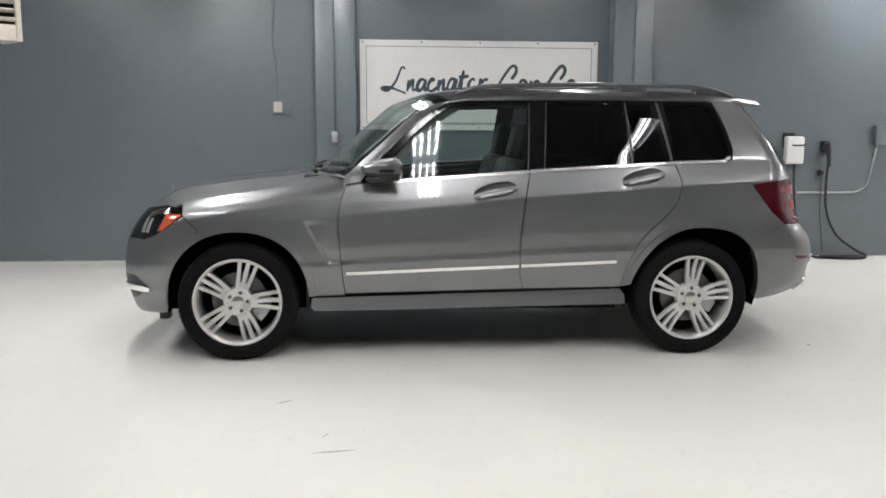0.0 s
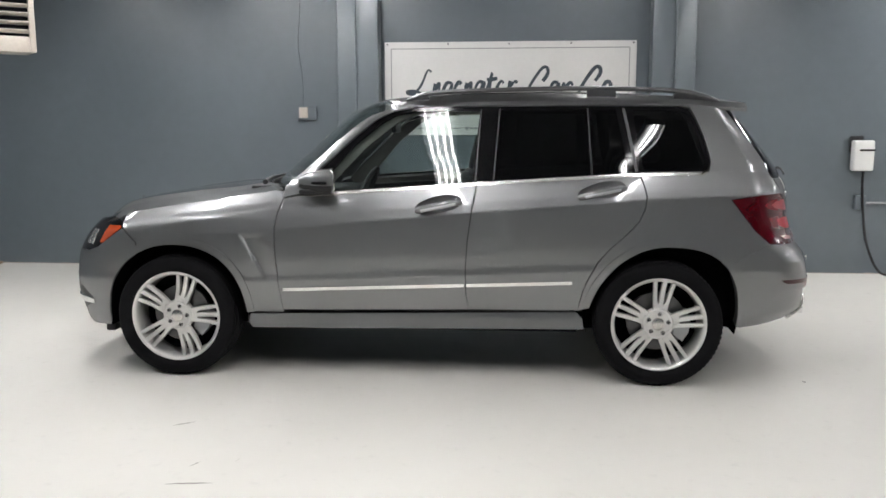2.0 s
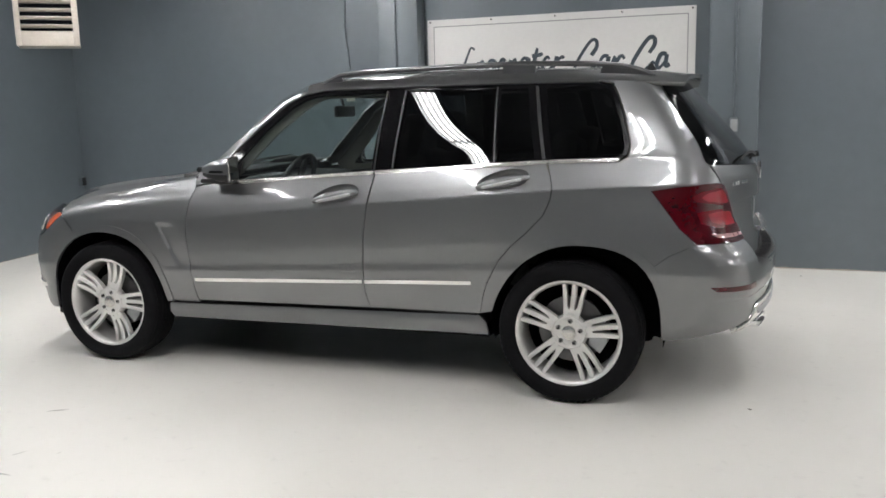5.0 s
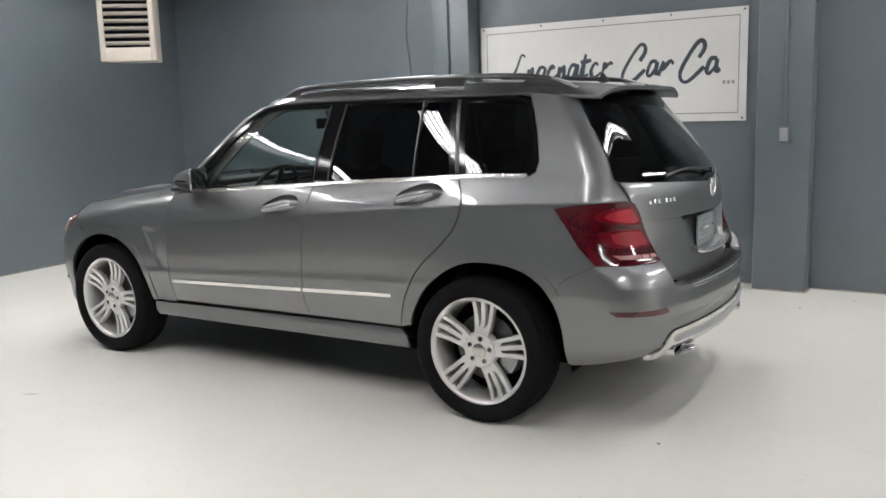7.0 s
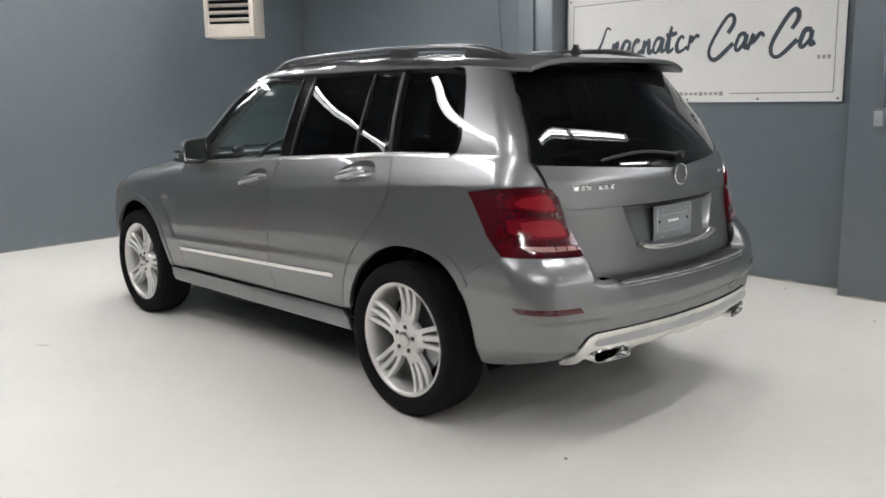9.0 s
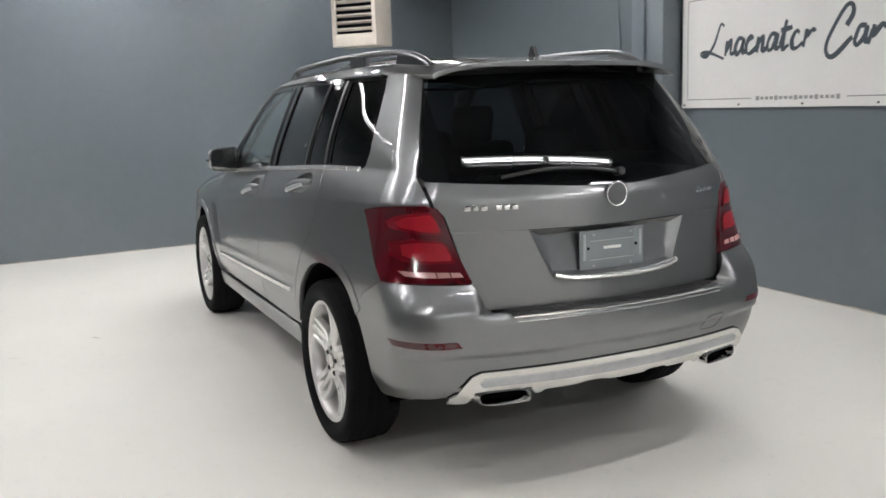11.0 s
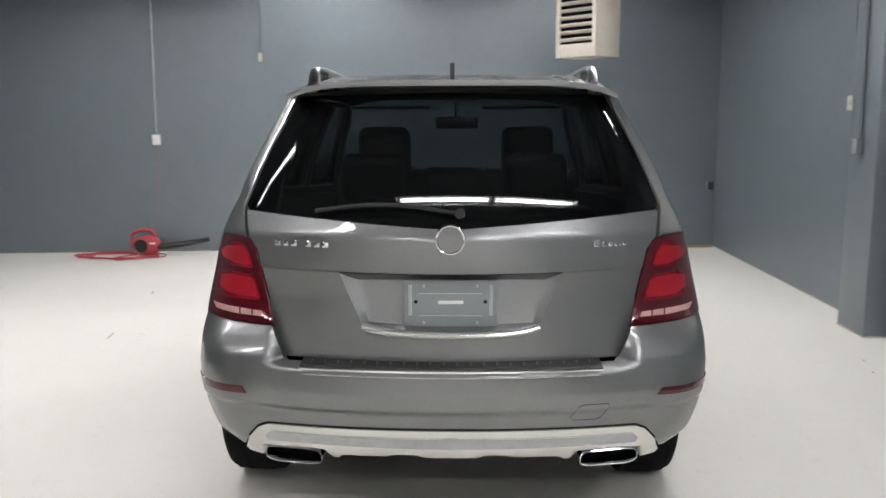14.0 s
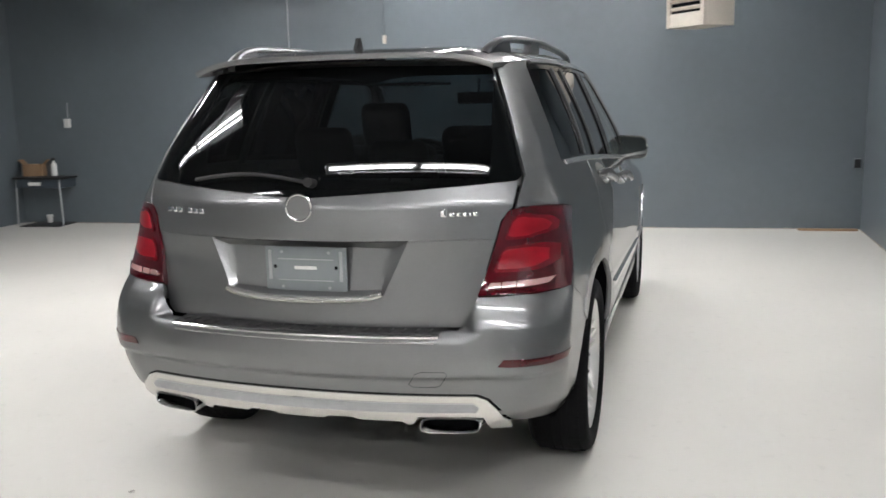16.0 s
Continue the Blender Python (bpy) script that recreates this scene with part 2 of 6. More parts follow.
def tube(bm, pts, r, seg=8, closed=False, cap=True, flat=1.0):
    """A tube along points; r is one radius or one for each point; flat squeezes it upright."""
    pts = [Vector(p) for p in pts]
    n = len(pts)
    rs = r if isinstance(r, (list, tuple)) else [r] * n
    rings = []
    up = Vector((0, 0, 1))
    for i, p in enumerate(pts):
        a = pts[(i - 1) % n] if closed or i else pts[0]
        b = pts[(i + 1) % n] if closed or i < n - 1 else pts[-1]
        d = (b - a).normalized()
        side = d.cross(up)
        if side.length < 0.05:
            side = d.cross(Vector((0, 1, 0)))
        side.normalize()
        u = side.cross(d).normalized()
        rings.append([bm.verts.new(p + rs[i] * (math.cos(t) * side + flat * math.sin(t) * u)) for t in [2 * math.pi * k / seg for k in range(seg)]])
    for i in range(n if closed else n - 1):
        A, B = rings[i], rings[(i + 1) % n]
        for k in range(seg):
            bm.faces.new((A[k], A[(k + 1) % seg], B[(k + 1) % seg], B[k]))
    if cap and not closed:
        bm.faces.new(rings[0][::-1])
        bm.faces.new(rings[-1])


def smooth_path(pts, n=8):
    """Points along a Catmull-Rom curve."""
    P = [Vector(p) for p in pts]
    P = [2 * P[0] - P[1]] + P + [2 * P[-1] - P[-2]]
    out = []
    for i in range(1, len(P) - 2):
        for k in range(n):
            t = k / n
            a, b, c, d = P[i - 1:i + 3]
            out.append(0.5 * ((2 * b) + (c - a) * t + (2 * a - 5 * b + 4 * c - d) * t * t + (3 * b - a - 3 * c + d) * t ** 3))
    return out + [P[-2]]


def revolve(bm, prof, seg=48, axis="y", close=True):
    """A body of revolution; prof: points of (radius, along the axis)."""
    rings = []
    for r, a in prof:
        ring = []
        for k in range(seg):
            t = 2 * math.pi * k / seg
            c, s = r * math.cos(t), r * math.sin(t)
            ring.append(bm.verts.new((c, a, s) if axis == "y" else ((c, s, a) if axis == "z" else (a, c, s))))
        rings.append(ring)
    m = len(rings)
    for i in range(m if close else m - 1):
        A, B = rings[i], rings[(i + 1) % m]
        for k in range(seg):
            bm.faces.new((A[k], A[(k + 1) % seg], B[(k + 1) % seg], B[k]))


def prism(bm, poly, f, depth):
    """A flat plate: poly of 2D points, placed by f(u, v, w), with w from 0 to depth."""
    a = [bm.verts.new(f(u, v, 0)) for u, v in poly]
    b = [bm.verts.new(f(u, v, depth)) for u, v in poly]
    n = len(poly)
    bm.faces.new(a[::-1])
    bm.faces.new(b)
    for i in range(n):
        bm.faces.new((a[i], a[(i + 1) % n], b[(i + 1) % n], b[i]))


def smoothstep(a, b, x):
    t = np.clip((x - a) / (b - a), 0, 1)
    return t * t * (3 - 2 * t)


# ---- room ----
CEIL = 3.25
YN, YS, XE = 2.90, -7.0, 8.0


def xw(y):
    """The end wall, slightly out of square."""
    return -4.71 - 0.075 * y


def quad_wall(name, poly, z0, z1, thick_dir, material, label):
    bm = bmesh.new()
    (xa, ya), (xb, yb) = poly
    dx, dy = thick_dir
    base = [(xa, ya), (xb, yb), (xb + dx, yb + dy), (xa + dx, ya + dy)]
    prism(bm, base, lambda u, v, w: (u, v, z0 + w), z1 - z0)
    ob = part(name, bm, material)
    return tagged(ob, label, "wall", kind="structure")


bm = bmesh.new()
prism(bm, [(xw(YS - 0.3) - 0.3, YS - 0.3), (XE + 0.3, YS - 0.3), (XE + 0.3, YN + 0.3), (xw(YN + 0.3) - 0.3, YN + 0.3)], lambda u, v, w: (u, v, w), -0.15)
tagged(part("floor", bm, M_FLOOR), "pale grey-white epoxy garage floor with faint scuffs", "floor", kind="structure")
bm = bmesh.new()
prism(bm, [(xw(YS - 0.3) - 0.3, YS - 0.3), (XE + 0.3, YS - 0.3), (XE + 0.3, YN + 0.3), (xw(YN + 0.3) - 0.3, YN + 0.3)], lambda u, v, w: (u, v, CEIL + w), 0.15)
tagged(part("ceiling", bm, M_CEIL), "dark grey painted garage ceiling", "ceiling", kind="structure")
quad_wall("wall_north", ((xw(YN), YN), (XE, YN)), 0, CEIL, (0, 0.2), M_WALL, "slate grey painted garage wall behind the car")
quad_wall("wall_south", ((xw(YS), YS), (XE, YS)), 0, CEIL, (0, -0.2), M_WALL, "slate grey painted wall closing the garage")
quad_wall("wall_west", ((xw(YS - 0.2), YS - 0.2), (xw(YN + 0.2), YN + 0.2)), 0, CEIL, (-0.2, 0), M_WALL, "slate grey painted end wall of the garage")
# unseen wall, serves as a reflector for the tailgate
quad_wall("wall_east", ((XE, YS - 0.2), (XE, YN + 0.2)), 0, CEIL, (0.2, 0), M_WALLBOUNCE, "unseen pale wall closing the garage, added to brighten the car's rear")
for i, (a, b) in enumerate([(-1.15, -0.75), (1.83, 2.23)]):
    ob = part("column_%d" % (i + 1), boxed(a, b, 2.70, YN - 0.002, 0, CEIL, bevel=0.012), M_WALL)
    tagged(ob, "slate grey painted pilaster on the garage wall", "column", kind="structure")


# the uneven joint where wall paint and floor coating meet
rng_j = random.Random(7)


def joint(a, b):
    bm = bmesh.new()
    a, b = Vector(a), Vector(b)
    n = max(2, int((b - a).length / 0.06))
    pts = [a.lerp(b, k / n) for k in range(n + 1)]
    tube(bm, pts, [0.007 * (0.45 + rng_j.random() ** 2 * 1.3) for _ in pts], 6)
    tagged(part("trim", bm, M_CAULK), "chipped tan joint along the wall's foot", "trim", kind="structure")


for a, b in ((-4.9, -1.15), (-0.75, 1.83), (2.23, 7.9)):
    joint((a, YN - 0.002, 0.001), (b, YN - 0.002, 0.001))
for a, b in ((-1.15, -0.75), (1.83, 2.23)):
    joint((a, 2.699, 0.001), (b, 2.699, 0.001))
    joint((a - 0.001, 2.70, 0.001), (a - 0.001, YN, 0.001))
    joint((b + 0.001, 2.70, 0.001), (b + 0.001, YN, 0.001))
joint((xw(-6.9) + 0.002, -6.9, 0.001), (xw(2.85) + 0.002, 2.85, 0.001))


# ---- lamps ----
def ceiling_lamp(x, y, tubes=(0, 1, 2, 3), label="white four-tube lamp fixture on the garage ceiling"):
    t = thing("ceiling_lamp", label, "ceiling lamp", "ceiling lamps", pose(x, y, CEIL - 0.002))
    part("tray", boxed(-0.125, 0.125, -0.62, 0.62, -0.04, 0, bevel=0.008), M_STEEL, t)
    # unseen side wings, their depth set to cut low light on walls and floor
    for s in (-1, 1):
        part("wing", boxed(s * 0.125 - 0.003, s * 0.125 + 0.003, -0.62, 0.62, -0.132, -0.005, bevel=0.001), M_STEEL, t)
        part("end_cap", boxed(-0.122, 0.122, s * 0.622 - 0.003, s * 0.622 + 0.003, -0.132, -0.005, bevel=0.001), M_STEEL, t)
    for k in tubes:
        bm = bmesh.new()
        xx = -0.093 + 0.062 * k
        cyl(bm, (xx, -0.58, -0.075), (xx, 0.58, -0.075), 0.0125, 8)
        part("tube", bm, M_TUBE, t, "glowing white tube")
    return t


# the last two, at x 7.4, are unseen fill added to brighten the car's rear
LAMPS = [(-0.85, 1.45), (4.6, 2.2), (5.9, 1.6)] + [(-0.22, -2.55), (-0.22, -3.80)] + [(-2.3, -0.30), (-2.3, 0.96), (-3.85, -1.3), (7.4, -1.6), (7.4, 0.9)]
twin = ceiling_lamp(3.15, -0.12, (1, 2), "white lamp fixture with two of its tubes lit")
for x, y in ((3.15, 1.14), (1.95, -2.55), (1.95, -3.80), (-2.75, -2.55), (-2.75, -3.80), (4.3, -2.55), (4.3, -3.80), (1.30, 1.60), (-3.9, 1.1)):
    copy_thing(twin, pose(x, y, CEIL - 0.002))
first = ceiling_lamp(*LAMPS[0])
for x, y in LAMPS[1:]:
    copy_thing(first, pose(x, y, CEIL - 0.002))


# ---- banner ----
def banner():
    x0, x1, z0, z1 = -0.715, 1.710, 1.335, 2.23
    t = thing("banner", "white vinyl banner with dark script lettering pinned to the wall", "banner", at=pose(x0, 2.885, z0))
    w, h = x1 - x0, z1 - z0

    def wave(u, v):
        return -0.004 - 0.006 * math.sin(u * 2.6 + v * 1.5) * math.sin(math.pi * v / h) - 0.003 * math.sin(u * 9 + 2 * v) * (v / h)

    nu, nv = 60, 24
    vs = [(w * i / nu, wave(w * i / nu, h * j / nv) - d, h * j / nv) for d in (0, 0.0015) for j in range(nv + 1) for i in range(nu + 1)]
    fs = []
    o2 = (nu + 1) * (nv + 1)
    for j in range(nv):
        for i in range(nu):
            a = j * (nu + 1) + i
            fs.append((a + 1, a, a + nu + 1, a + nu + 2))
            fs.append((o2 + a, o2 + a + 1, o2 + a + nu + 2, o2 + a + nu + 1))
    mesh_ob("cloth", vs, fs, M_VINYL, t)

    def ink(name, pts, r, material, label):
        bm = bmesh.new()
        for line in pts:
            P = [Vector((u, 0, v)) for u, v, _ in line]
            L, R = [], []
            for i, p in enumerate(P):
                d = (P[min(i + 1, len(P) - 1)] - P[max(i - 1, 0)]).normalized()
                nrm = Vector((-d.z, 0, d.x)) * r * line[i][2]
                for lst, q in ((L, p + nrm), (R, p - nrm)):
                    lst.append(bm.verts.new((q.x, wave(q.x, q.z) - 0.0035, q.z)))
            for i in range(len(P) - 1):
                bm.faces.new((L[i], L[i + 1], R[i + 1], R[i]))
        return part(name, bm, material, t, label)

    m = 0.065
    for seg in ([(m, m), (0.75, m)], [(1.57, m), (w - m, m)], [(m, h - m), (w - m, h - m)], [(m, m), (m, h - m)], [(w - m, m), (w - m, h - m)]):
        (ua, va), (ub, vb) = seg
        n = 40
        ink("border_line", [[(ua + (ub - ua) * k / n, va + (vb - va) * k / n, 1) for k in range(n + 1)]], 0.004, M_GREYINK, "thin grey printed line")

    def stroke(pts, wmin=0.5):
        sp = smooth_path([(u, 0, v) for u, v in pts], 6)
        n = len(sp)
        return [(p.x, p.z, wmin + (1 - wmin) * (0.5 + 0.5 * math.sin(8.0 * k / n + p.x * 9))) for k, p in enumerate(sp)]

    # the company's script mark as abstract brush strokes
    base, xh, cap = 0.385, 0.115, 0.235
    marks = []
    marks.append(stroke([(0.46, base + cap * 0.95), (0.42, base + cap), (0.36, base + 0.10), (0.28, base + 0.01), (0.22, base + 0.03), (0.31, base + 0.035), (0.46, base - 0.02)]))
    loop = [(0.080, 0.95), (0.035, 1.0), (0.0, 0.45), (0.012, 0.02), (0.05, 0.25), (0.085, 0.95), (0.072, 0.12), (0.115, 0.25)]
    hump = [(0.0, 0.0), (0.022, 0.95), (0.012, 0.35), (0.060, 1.0), (0.058, 0.10), (0.105, 0.28)]
    arc = [(0.070, 0.85), (0.045, 1.02), (0.008, 0.55), (0.012, 0.06), (0.045, 0.0), (0.100, 0.30)]
    swish = [(0.0, 0.15), (0.045, 1.05), (0.062, 0.60), (0.055, 0.05), (0.015, 0.06), (0.098, 0.28)]
    tall = [(0.010, 0.30), (0.060, 1.75), (0.035, 0.60), (0.032, 0.02), (0.082, 0.26)]
    curl = [(0.005, 0.30), (0.060, 0.72), (0.052, 1.02), (0.018, 0.70), (0.015, 0.06), (0.095, 0.30)]
    tick = [(0.0, 0.0), (0.030, 1.0), (0.028, 0.62), (0.080, 1.0), (0.095, 0.82)]
    u = 0.475
    for form in (hump, loop, arc, hump, loop, tall, arc, tick):
        marks.append(stroke([(u + a, base + 0.022 * (u - 0.4) + xh * b) for a, b in form], 0.6))
        u += 0.103
    marks.append(stroke([(1.00, base + 0.148), (1.05, base + 0.150), (1.10, base + 0.160)], 0.8))
    for c in (1.425, 1.925):
        marks.append(stroke([(c + 0.115, base + 0.13), (c + 0.16, base + 0.20), (c + 0.155, base + 0.255), (c + 0.11, base + 0.255), (c + 0.03, base + 0.15), (c - 0.035, base + 0.03), (c - 0.03, base - 0.045), (c + 0.03, base - 0.055), (c + 0.16, base + 0.055)], 0.75))
    for u in (1.605, 2.105):
        marks.append(stroke([(u + 0.085, base + xh), (u + 0.035, base + xh), (u, base + 0.03), (u + 0.02, base), (u + 0.075, base + 0.06), (u + 0.085, base + xh), (u + 0.075, base + 0.02), (u + 0.11, base + 0.03)], 0.7))
    marks.append(stroke([(1.70, base), (1.745, base + xh), (1.735, base + 0.05), (1.80, base + xh), (1.83, base + 0.09)], 0.7))
    for line in marks:
        ink("script_stroke", [line], 0.0185, M_INK, "dark script brush stroke")
    for k in range(17):
        uu = 0.79 + k * 0.0435
        ink("small_print", [[(uu, m + 0.0, 1), (uu + 0.031, m + 0.0, 1)]], 0.011 if k % 4 else 0.016, M_GREYINK, "grey line of small print")
    for k in range(3):
        uu = 2.235 + 0.036 * k
        ink("small_print", [[(uu, base - 0.075, 1), (uu + 0.022, base - 0.075, 1)]], 0.014, M_GREYINK, "grey line of small print")
    for uu in [0.03 + (w - 0.06) * k / 4 for k in range(5)]:
        for vv in (0.022, h - 0.022):
            bm = bmesh.new()
            cyl(bm, (uu, wave(uu, vv) - 0.001, vv), (uu, wave(uu, vv) - 0.006, vv), 0.008, 10)
            part("grommet", bm, M_BLACK, t, "small dark grommet")


banner()


# ---- the car's outer surface: a left half, from the rear's middle round the side to the nose ----
def soft_table(xs, ys, sigma, lo, hi, n=1600):
    t = np.linspace(lo, hi, n)
    v = np.interp(t, xs, ys)
    k = max(1, int(4 * sigma / (hi - lo) * n))
    g = np.exp(-0.5 * (np.arange(-k, k + 1) / (k / 4)) ** 2)
    v = np.convolve(np.pad(v, k, mode="edge"), g / g.sum(), mode="valid")
    return lambda q: np.interp(q, t, v)


crease_z = soft_table([-1.0, -0.425, 0.351, 1.307, 1.754, 2.2], [0.842, 0.896, 0.970, 1.043, 1.065, 1.078], 0.10, -2.4, 2.4)
fold_z = lambda x: 0.632 + 0.05 * np.clip(x, -0.9, 1.1)
belt_z = soft_table([-2.3, -0.55, -0.383, 0.421, 1.268, 1.583, 2.4], [1.05, 1.062, 1.076, 1.13, 1.18, 1.186, 1.19], 0.08, -2.4, 2.4)
BODY_V = ([0, 0.45, 0.9, 1, 1.4, 1.72, 1.88, 2.03, 2.3, 2.55, 2.8, 3, 3.35, 3.7, 4, 4.25, 4.5, 4.75, 5, 5.3],
                     [0.745, 0.818, 0.867, 0.873, 0.888, 0.8955, 0.8992, 0.8966, 0.8984, 0.8968, 0.8935, 0.8890, 0.8715, 0.850, 0.829, 0.799, 0.759, 0.714, 0.662, 0.602])
crisp_profile, round_profile = soft_table(*BODY_V, 0.022, 0, 5.4), soft_table(*BODY_V, 0.14, 0, 5.4)


def profile(v):
    """Half width by level: folded below the belt, smoothly rounded in the glass above it."""
    k = smoothstep(3.5, 4.1, v)
    return crisp_profile(v) * (1 - k) + round_profile(v) * k



hood_z = soft_table([-2.15, -1.96, -1.64, -1.3, -0.96, -0.70, 0], [0.83, 0.888, 0.950, 1.002, 1.052, 1.09, 1.2], 0.06, -2.3, 0.2)
roof_s = soft_table([-0.276, -0.07, 0.235, 0.75, 1.27, 1.62, 1.80, 1.95], [1.533, 1.590, 1.615, 1.624, 1.612, 1.595, 1.575, 1.555], 0.06, -0.4, 2.0)
rear_x = soft_table([0.18, 0.27, 0.36, 0.42, 0.50, 0.541, 0.550, 0.60, 0.665, 0.686, 0.693, 0.78, 0.90, 1.0, 1.08, 1.105, 1.122, 1.20, 1.30, 1.37, 1.45, 1.54, 1.62],
                    [2.08, 2.17, 2.250, 2.296, 2.303, 2.306, 2.322, 2.327, 2.322, 2.31, 2.247, 2.238, 2.230, 2.232, 2.224, 2.213, 2.204, 2.147, 2.075, 2.018, 1.946, 1.860, 1.78], 0.003, 0.1, 1.7)
rear_corner_x = soft_table([0.18, 0.27, 0.36, 0.42, 0.50, 0.543, 0.552, 0.60, 0.66, 0.705, 0.735, 0.765, 0.797, 0.82, 0.90, 1.0, 1.08, 1.105, 1.122, 1.20, 1.30, 1.37, 1.45, 1.54, 1.62],
                           [2.08, 2.17, 2.250, 2.296, 2.303, 2.304, 2.322, 2.326, 2.326, 2.324, 2.312, 2.294, 2.266, 2.256, 2.236, 2.232, 2.224, 2.213, 2.204, 2.147, 2.075, 2.018, 1.946, 1.860, 1.78], 0.0035, 0.1, 1.7)
tail_table, corner_table = rear_x, rear_corner_x


def glass_x(z):
    d = np.maximum(z - 1.122, 0)
    return 2.204 - 0.92 * d + 0.045 * (1 - np.exp(-d / 0.09))


def rear_x(z):
    return np.where(z > 1.122, glass_x(z), tail_table(z))


def rear_corner_x(z):
    return np.where(z > 1.122, glass_x(z), corner_table(z))


front_x = soft_table([0.18, 0.22, 0.28, 0.45, 0.55, 0.70, 0.80, 0.88, 0.92, 1.0], [-1.98, -2.06, -2.12, -2.17, -2.175, -2.15, -2.10, -2.03, -1.98, -1.90], 0.02, 0.1, 1.7)
rear_bow = soft_table([0.1, 0.58, 0.90, 1.08, 1.30, 1.50, 1.7], [0.21, 0.21, 0.34, 0.38, 0.34, 0.29, 0.25], 0.07, 0.1, 1.7)
corner_r = soft_table([0.2, 0.32, 0.40, 0.47, 0.56, 0.8, 1.1, 1.3, 1.6], [0.34, 0.31, 0.24, 0.175, 0.13, 0.12, 0.12, 0.10, 0.09], 0.03, 0.1, 1.7)
# wheel arches: centre, half length, height, roundness ahead of and behind the hub
ARCH = {-1: (-1.3775, 0.352, 0.420, 0.420, 2.10, 2.25), 1: (1.3975, 0.352, 0.415, 0.434, 1.85, 2.8)}


def arch_q(which, x, z):
    cx, cz, a, b, n1, n2 = ARCH[which]
    u, v = abs(x - cx) / a, abs(z - cz) / b
    n = np.where(x < cx, n1, n2)
    return (u ** n + v ** n) ** (1 / n)


def arch_at(which, deg, grow=1.0):
    cx, cz, a, b, n1, n2 = ARCH[which]
    c, s = math.cos(radians(deg)), math.sin(radians(deg))
    r = grow / float(arch_q(which, np.array(cx + c), np.array(cz + s)))
    return cx + r * c, cz + r * s



def rail_z(x):
    """Upper edge of the body side: front pillar, then the roof's edge."""
    return np.where(x < -0.10, np.minimum(np.interp(x, [-0.75, -0.30, -0.18, -0.10], [1.085, 1.487, 1.530, 1.545]), 1.56), roof_s(x) - 0.040)


def half_width(x, z):
    zc, zb = crease_z(x), belt_z(x)
    a = [0.2 + 0 * x, 0.42 + 0 * x, fold_z(x), zc, zb, 1.56 + 0 * x, 1.62 + 0 * x]
    b = [0, 1, 2, 3, 4, 5, 5.3]
    v = np.zeros_like(x + z)
    for i in range(6):
        v = np.where((z >= a[i]) & (z < a[i + 1]), b[i] + (b[i + 1] - b[i]) * (z - a[i]) / (a[i + 1] - a[i]), v)
    v = np.where(z >= a[6], 5.3, v)
    w = profile(v)
    w = w + 0.075 * (1 - smoothstep(0.2, 1.1, v)) * smoothstep(1.62, 1.85, -x)
    up = smoothstep(2.0, 3.0, v)
    w = w - 0.011 * smoothstep(1.55, 1.9, x) * (1 - up)
    top = smoothstep(3.6, 5.0, v)
    w = w - 0.022 * np.clip((x - 0.9) / 1.0, 0, 2) ** 2
    w = w - 0.062 * smoothstep(0.9, 1.95, x) * up * (1 - 0.85 * top)
    w = w - 0.028 * np.clip((x - 0.2) / 1.4, 0, 1.4) ** 2 * top
    w = w - 0.040 * np.clip((x - 1.40) / 0.38, 0, 1.3) ** 1.5 * smoothstep(4.0, 5.0, v)
    w = w - 0.038 * np.clip((-1.0 - x) / 0.8, 0, 2) ** 2
    # the cabin draws in towards the windscreen, and the front pillars wrap round
    w = w - 0.030 * (1 - smoothstep(-0.45, 0.75, x)) * smoothstep(4.0, 5.0, v)
    ahead = np.clip((np.interp(z, [1.06, 1.128, 1.356, 1.484, 1.531], [-0.645, -0.609, -0.368, -0.217, -0.12]) - 0.012 - x) / 0.085, 0, 1.3)
    w = w - 0.060 * ahead ** 1.4 * smoothstep(1.07, 1.17, z)
    # the wings roll over towards the bonnet
    d = np.clip((z - (hood_z(x) - 0.11)) / 0.11, 0, 1.2)
    w = w - np.where(x < -0.74, 0.085 * d ** 2.4, 0)
    # the diagonal crease behind the front arch
    t = np.clip((z - 0.59) / 0.24, 0, 1)
    xs = -0.845 - 0.14 * t
    w = w - 0.011 * smoothstep(0, 0.014, x - xs) * (1 - smoothstep(0.02, 0.16, x - xs)) * smoothstep(0.575, 0.60, z) * (1 - smoothstep(0.815, 0.84, z))
    return w


NS, DS = 1240, 0.005
ZLEV = np.arange(0.18, 1.625, 0.006)


